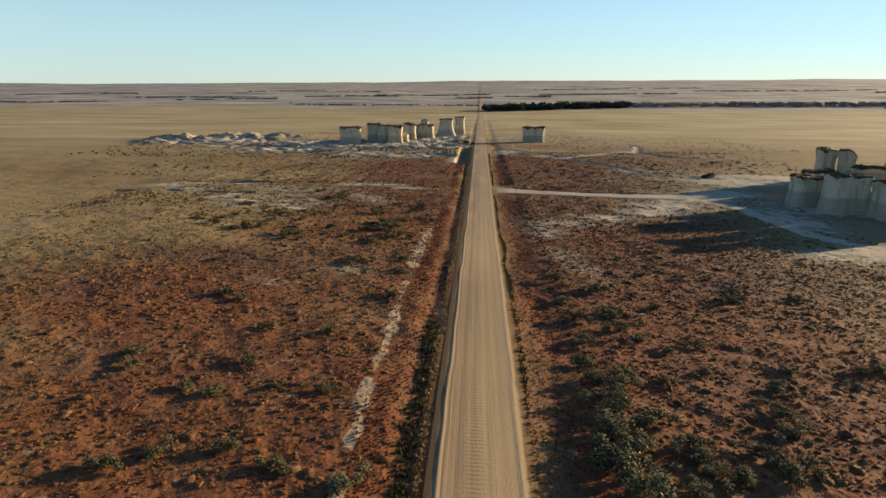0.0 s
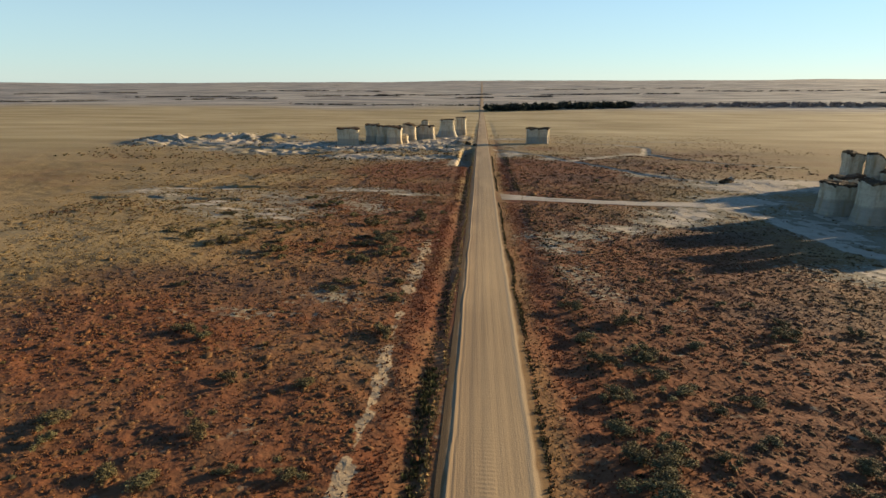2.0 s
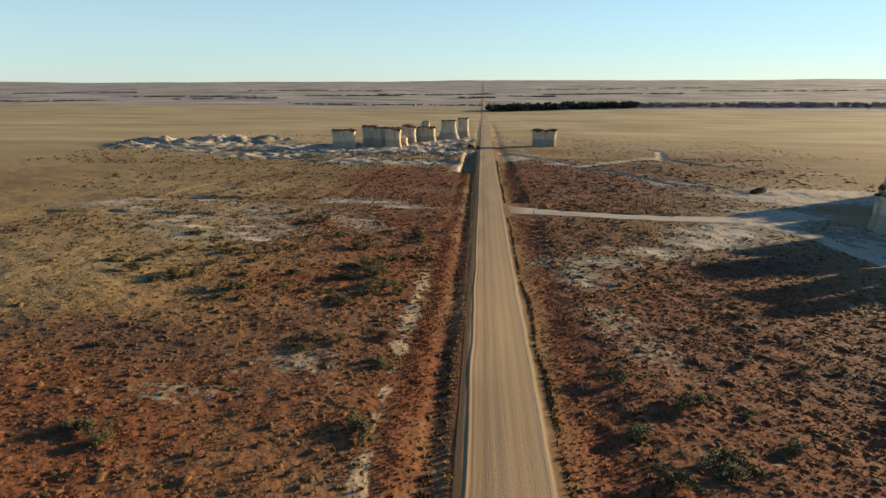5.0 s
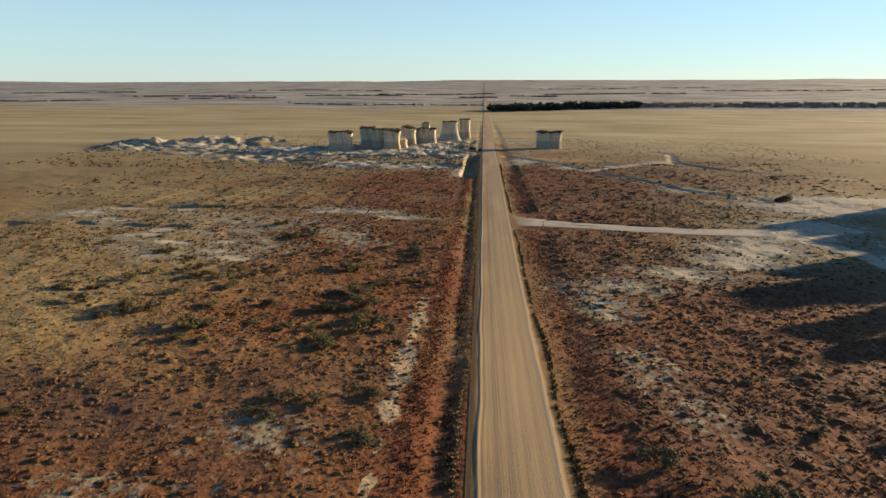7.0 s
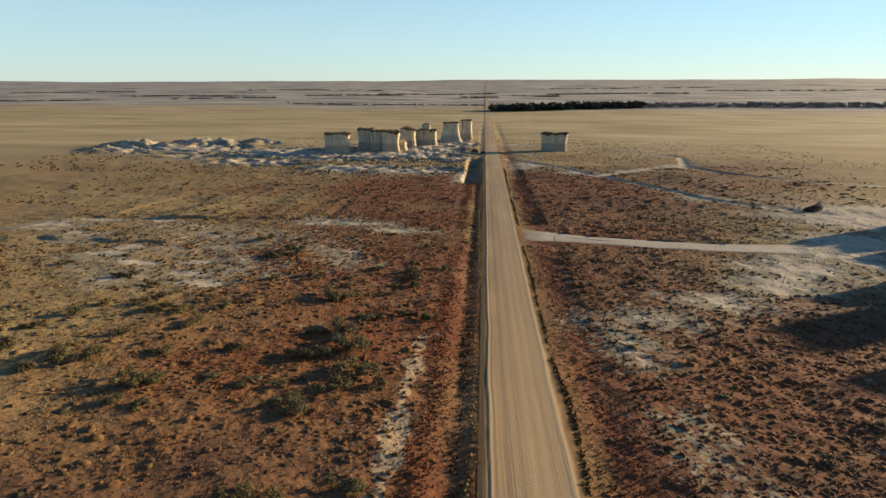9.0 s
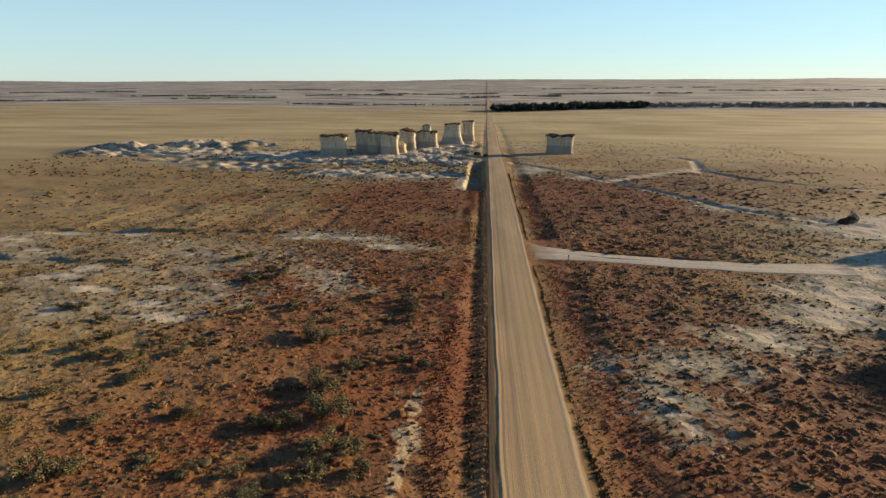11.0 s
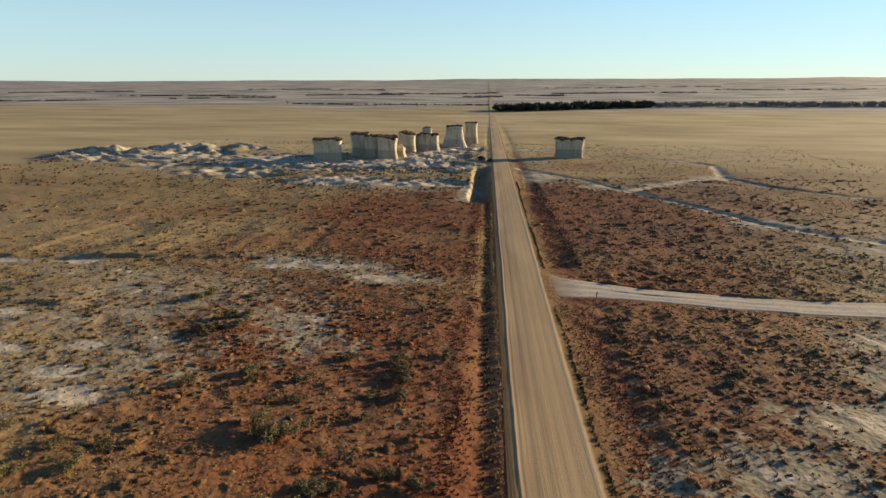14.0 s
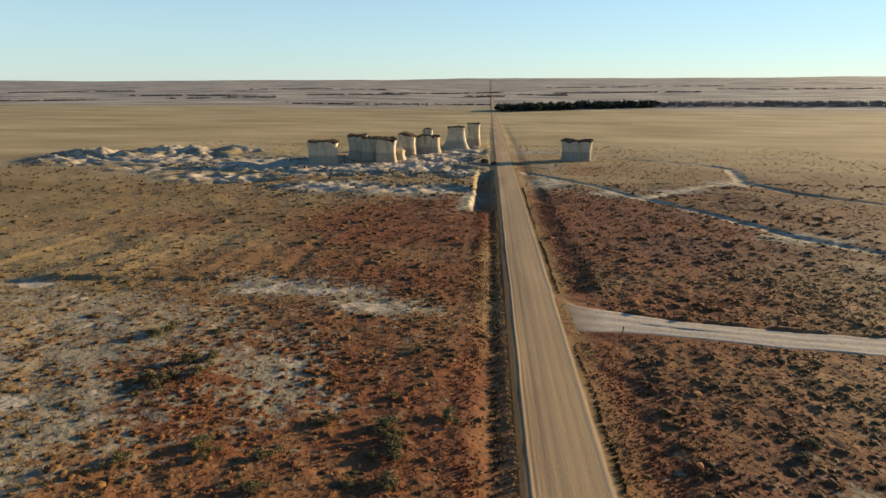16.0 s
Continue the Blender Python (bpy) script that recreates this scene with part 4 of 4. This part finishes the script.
def strip(name, y0, y1, offset, wide, per_m, tall, tone, seed, label, blades=9):
    """Growth along the road at an offset from its middle."""
    rng = np.random.default_rng(seed)
    n = int((y1 - y0) * per_m)
    y = rng.uniform(y0, y1, n)
    patch = fbm(y * 0, y, 12, seed, 3)
    keep = rng.uniform(0, 1, n) < 0.7 + 0.5 * patch
    y = y[keep]
    x = road_x(y) + offset + rng.normal(0, wide, len(y)) + 0.5 * fbm(y * 0 + 4, y, 15, seed + 1, 2)
    clear = ~((x > 4) & (y > 193) & (y < 214)) & (np.abs(x - road_x(y)) > 4.35)
    x, y = x[clear], y[clear]
    height = tall * rng.uniform(0.5, 1.3, len(y))
    colour = np.array(tone) * rng.uniform(0.6, 1.3, (len(y), 1))
    tufts(name, x, y, height, height * rng.uniform(0.8, 1.3, len(y)), blades, colour, rng, label)


strip("ditch_brush_and_shade", -45, 290, -6.3, 0.35, 7, 0.36, (0.085, 0.06, 0.03), 110, "dark dead weeds along the ditch")
strip("ditch_brush_and_shade", 30, 75, -6.4, 0.5, 14, 0.5, (0.075, 0.07, 0.025), 111, "rank dark green weeds in the ditch")
strip("verge_grass", -45, 330, -4.9, 0.2, 8, 0.28, (0.33, 0.22, 0.09), 112, "tan verge grass along the gravel edge")
strip("verge_grass", -45, 330, 4.75, 0.16, 10, 0.34, (0.10, 0.075, 0.03), 113, "dark low tufts along the gravel edge")
strip("verge_grass", -45, 330, 5.9, 0.7, 7, 0.18, (0.27, 0.16, 0.06), 114, "golden verge grass beside the road")
strip("verge_grass", -45, 300, 8.6, 1.4, 34, 0.16, (0.19, 0.072, 0.032), 115, "russet verge grass beside the road")
strip("verge_grass", -45, 300, -9.4, 1.1, 34, 0.17, (0.165, 0.056, 0.025), 116, "russet verge grass beyond the ditch")
strip("ditch_brush_and_shade", 34, 92, 12.4, 0.9, 6, 0.42, (0.06, 0.05, 0.024), 117, "dark scrub along the old fence line")
# these last two strips also draw ditch shade as dark tufts
strip("ditch_brush_and_shade", 92, 190, 13.5, 1.0, 4, 0.4, (0.06, 0.05, 0.025), 118, "dark scrub and painted ditch shade thinning out towards the turning")
strip("ditch_brush_and_shade", 216, 330, 11.6, 0.7, 5, 0.42, (0.06, 0.05, 0.025), 119, "dark tufts drawing the ditch shade along the far verge")


# ---- minor scrub all over, too many to count ----
def scrub(x0, x1, y0, y1, n, seed, tall=1.0, bare=0.75):
    rng = np.random.default_rng(seed)
    x, y = rng.uniform(x0, x1, n), rng.uniform(y0, y1, n)
    dens = fbm(x, y, 26, 130, 3)
    d = np.abs(x - road_x(y))
    keep = (d > 9) & ~on_side_road(x, y) & (rng.uniform(0, 1, n) < 0.35 + 0.8 * dens) & (chalk_mask(x, y) < bare) & (np.abs(x) < 34 + 0.8 * y)
    x, y = x[keep], y[keep]
    height = tall * rng.uniform(0.25, 0.8, len(x)) ** 1.3 + 0.15
    colour = np.where(rng.uniform(0, 1, (len(x), 1)) < 0.5, np.array((0.085, 0.07, 0.028)), np.array((0.13, 0.065, 0.03))) * rng.uniform(0.7, 1.3, (len(x), 1))
    tufts("low_scrub", x, y, height, height * 1.7, 40, colour, rng, "low dark scrub scattered over the grass", 0.3, 0.035)


scrub(-80, 75, 34, 140, 260, 120, 0.6)
scrub(-110, 95, 140, 230, 500, 121, 0.6)
scrub(-160, 190, 225, 420, 260, 122, 0.9)
scrub(-220, -2, 310, 440, 2600, 123, 1.2, 1.25)
scrub(8, 110, 100, 185, 700, 124, 0.45, 1.3)
scrub(-110, -8, 150, 218, 3000, 125, 0.5, 1.3)


# ---- far trees ----
def leaf_cloud(rng, x, y, z, tall, wide, n, s):
    c = rng.normal(0, 1, (n, 3))
    c /= np.linalg.norm(c, axis=1)[:, None]
    c *= rng.uniform(0.5, 1.0, (n, 1)) * (wide / 2, wide / 2, tall * 0.42)
    c += (x, y, z + tall * 0.55)
    a, b = rng.normal(0, 1, (n, 3)), rng.normal(0, 1, (n, 3))
    return np.stack([c - a * s, c + b * s, c + a * s], 1).reshape(-1, 3)


def far_wood(name, spots, n, s, mat, label, rng, tall, wide):
    verts = [leaf_cloud(rng, x, y, float(land(x, y)), tall * rng.uniform(0.6, 1.15), wide * rng.uniform(0.7, 1.3), n, s) for x, y in spots]
    verts = np.concatenate(verts)
    return tagged(new(name, mesh_from(name, verts, np.arange(len(verts)).reshape(-1, 3), mat)), label, "trees", kind="stuff")


wood_rng = np.random.default_rng(7)
spots = [(35 + u * 350 + wood_rng.normal(0, 4), 1290 + u * 190 + wood_rng.uniform(-25, 45)) for u in wood_rng.uniform(0, 1, 260)]
far_wood("tree_belt", spots, 90, 1.5, pine_mat, "dense dark belt of trees along the far creek", wood_rng, 13.5, 14)
spots = [(385 + u * 900 + wood_rng.normal(0, 10), 1500 + 70 * math.sin(u * 3) + wood_rng.uniform(-40, 50)) for u in wood_rng.uniform(0, 1, 420)]
far_wood("tree_belt", spots, 40, 1.3, bare_mat, "thin grey belt of bare creek trees", wood_rng, 10, 14)
hedges = [(-1500, 1750, 420, 30), (-900, 1850, 300, 22), (-1250, 2150, 500, 40), (-560, 2080, 340, 36), (-350, 2300, 420, 40), (-60, 1900, 120, 12), (250, 2250, 500, 40), (120, 2050, 140, 18), (900, 2500, 700, 40), (-1900, 2500, 500, 36), (-1000, 2700, 600, 30), (300, 2900, 800, 30), (1400, 2200, 500, 30)]
spots = []
for hx, hy, long, count in hedges:
    for u in wood_rng.uniform(0, 1, int(count * 1.7)):
        spots.append((hx + u * long, hy + 25 * math.sin(u * 5 + hx) + wood_rng.normal(0, 6)))
far_wood("far_scrub", spots, 26, 1.5, far_mat, "dark lines of scrub in the folds of the far hills", wood_rng, 2.8, 26)
spots = [(-430 + u * 450, 1467 + 14 * u + wood_rng.normal(0, 1)) for u in wood_rng.uniform(0, 1, 150)]
far_wood("far_scrub", spots, 14, 0.9, pine_mat, "low dark hedge line across the plain", wood_rng, 2.2, 6)


def bare_tree(x, y, tall, seed):
    rng = np.random.default_rng(seed)
    thing = tagged(new("bare_tree"), "leafless prairie tree far out on the plain", "tree", "lone trees on the plain")
    thing.matrix_world = pose(x, y, float(land(x, y)))
    bm = bmesh.new()
    bmesh.ops.create_cone(bm, cap_ends=True, segments=7, radius1=tall * 0.035, radius2=tall * 0.015, depth=tall * 0.5, matrix=Matrix.Translation((0, 0, tall * 0.23)))
    for k in range(6):
        turn = Matrix.Rotation(k * 1.05 + rng.uniform(0, 0.5), 4, 'Z') @ Matrix.Rotation(rng.uniform(0.4, 0.9), 4, 'X')
        bmesh.ops.create_cone(bm, cap_ends=False, segments=5, radius1=tall * 0.014, radius2=tall * 0.004, depth=tall * 0.5, matrix=Matrix.Translation((0, 0, tall * (0.3 + 0.03 * k))) @ turn @ Matrix.Translation((0, 0, tall * 0.25)))
    me = bpy.data.meshes.new("trunk")
    bm.to_mesh(me)
    bm.free()
    me.materials.append(wood_mat)
    part("trunk", me, thing)
    verts = leaf_cloud(rng, 0, 0, tall * 0.05, tall, tall * 0.9, 160, tall * 0.035)
    part("crown", mesh_from("crown", verts, np.arange(len(verts)).reshape(-1, 3), bare_mat), thing)


for x, y, tall, seed in ((-900, 1990, 14, 1), (-430, 1440, 9, 2), (-225, 1400, 8, 3), (-135, 1400, 8, 4), (-118, 1405, 7, 5)):
    bare_tree(x, y, tall, seed)
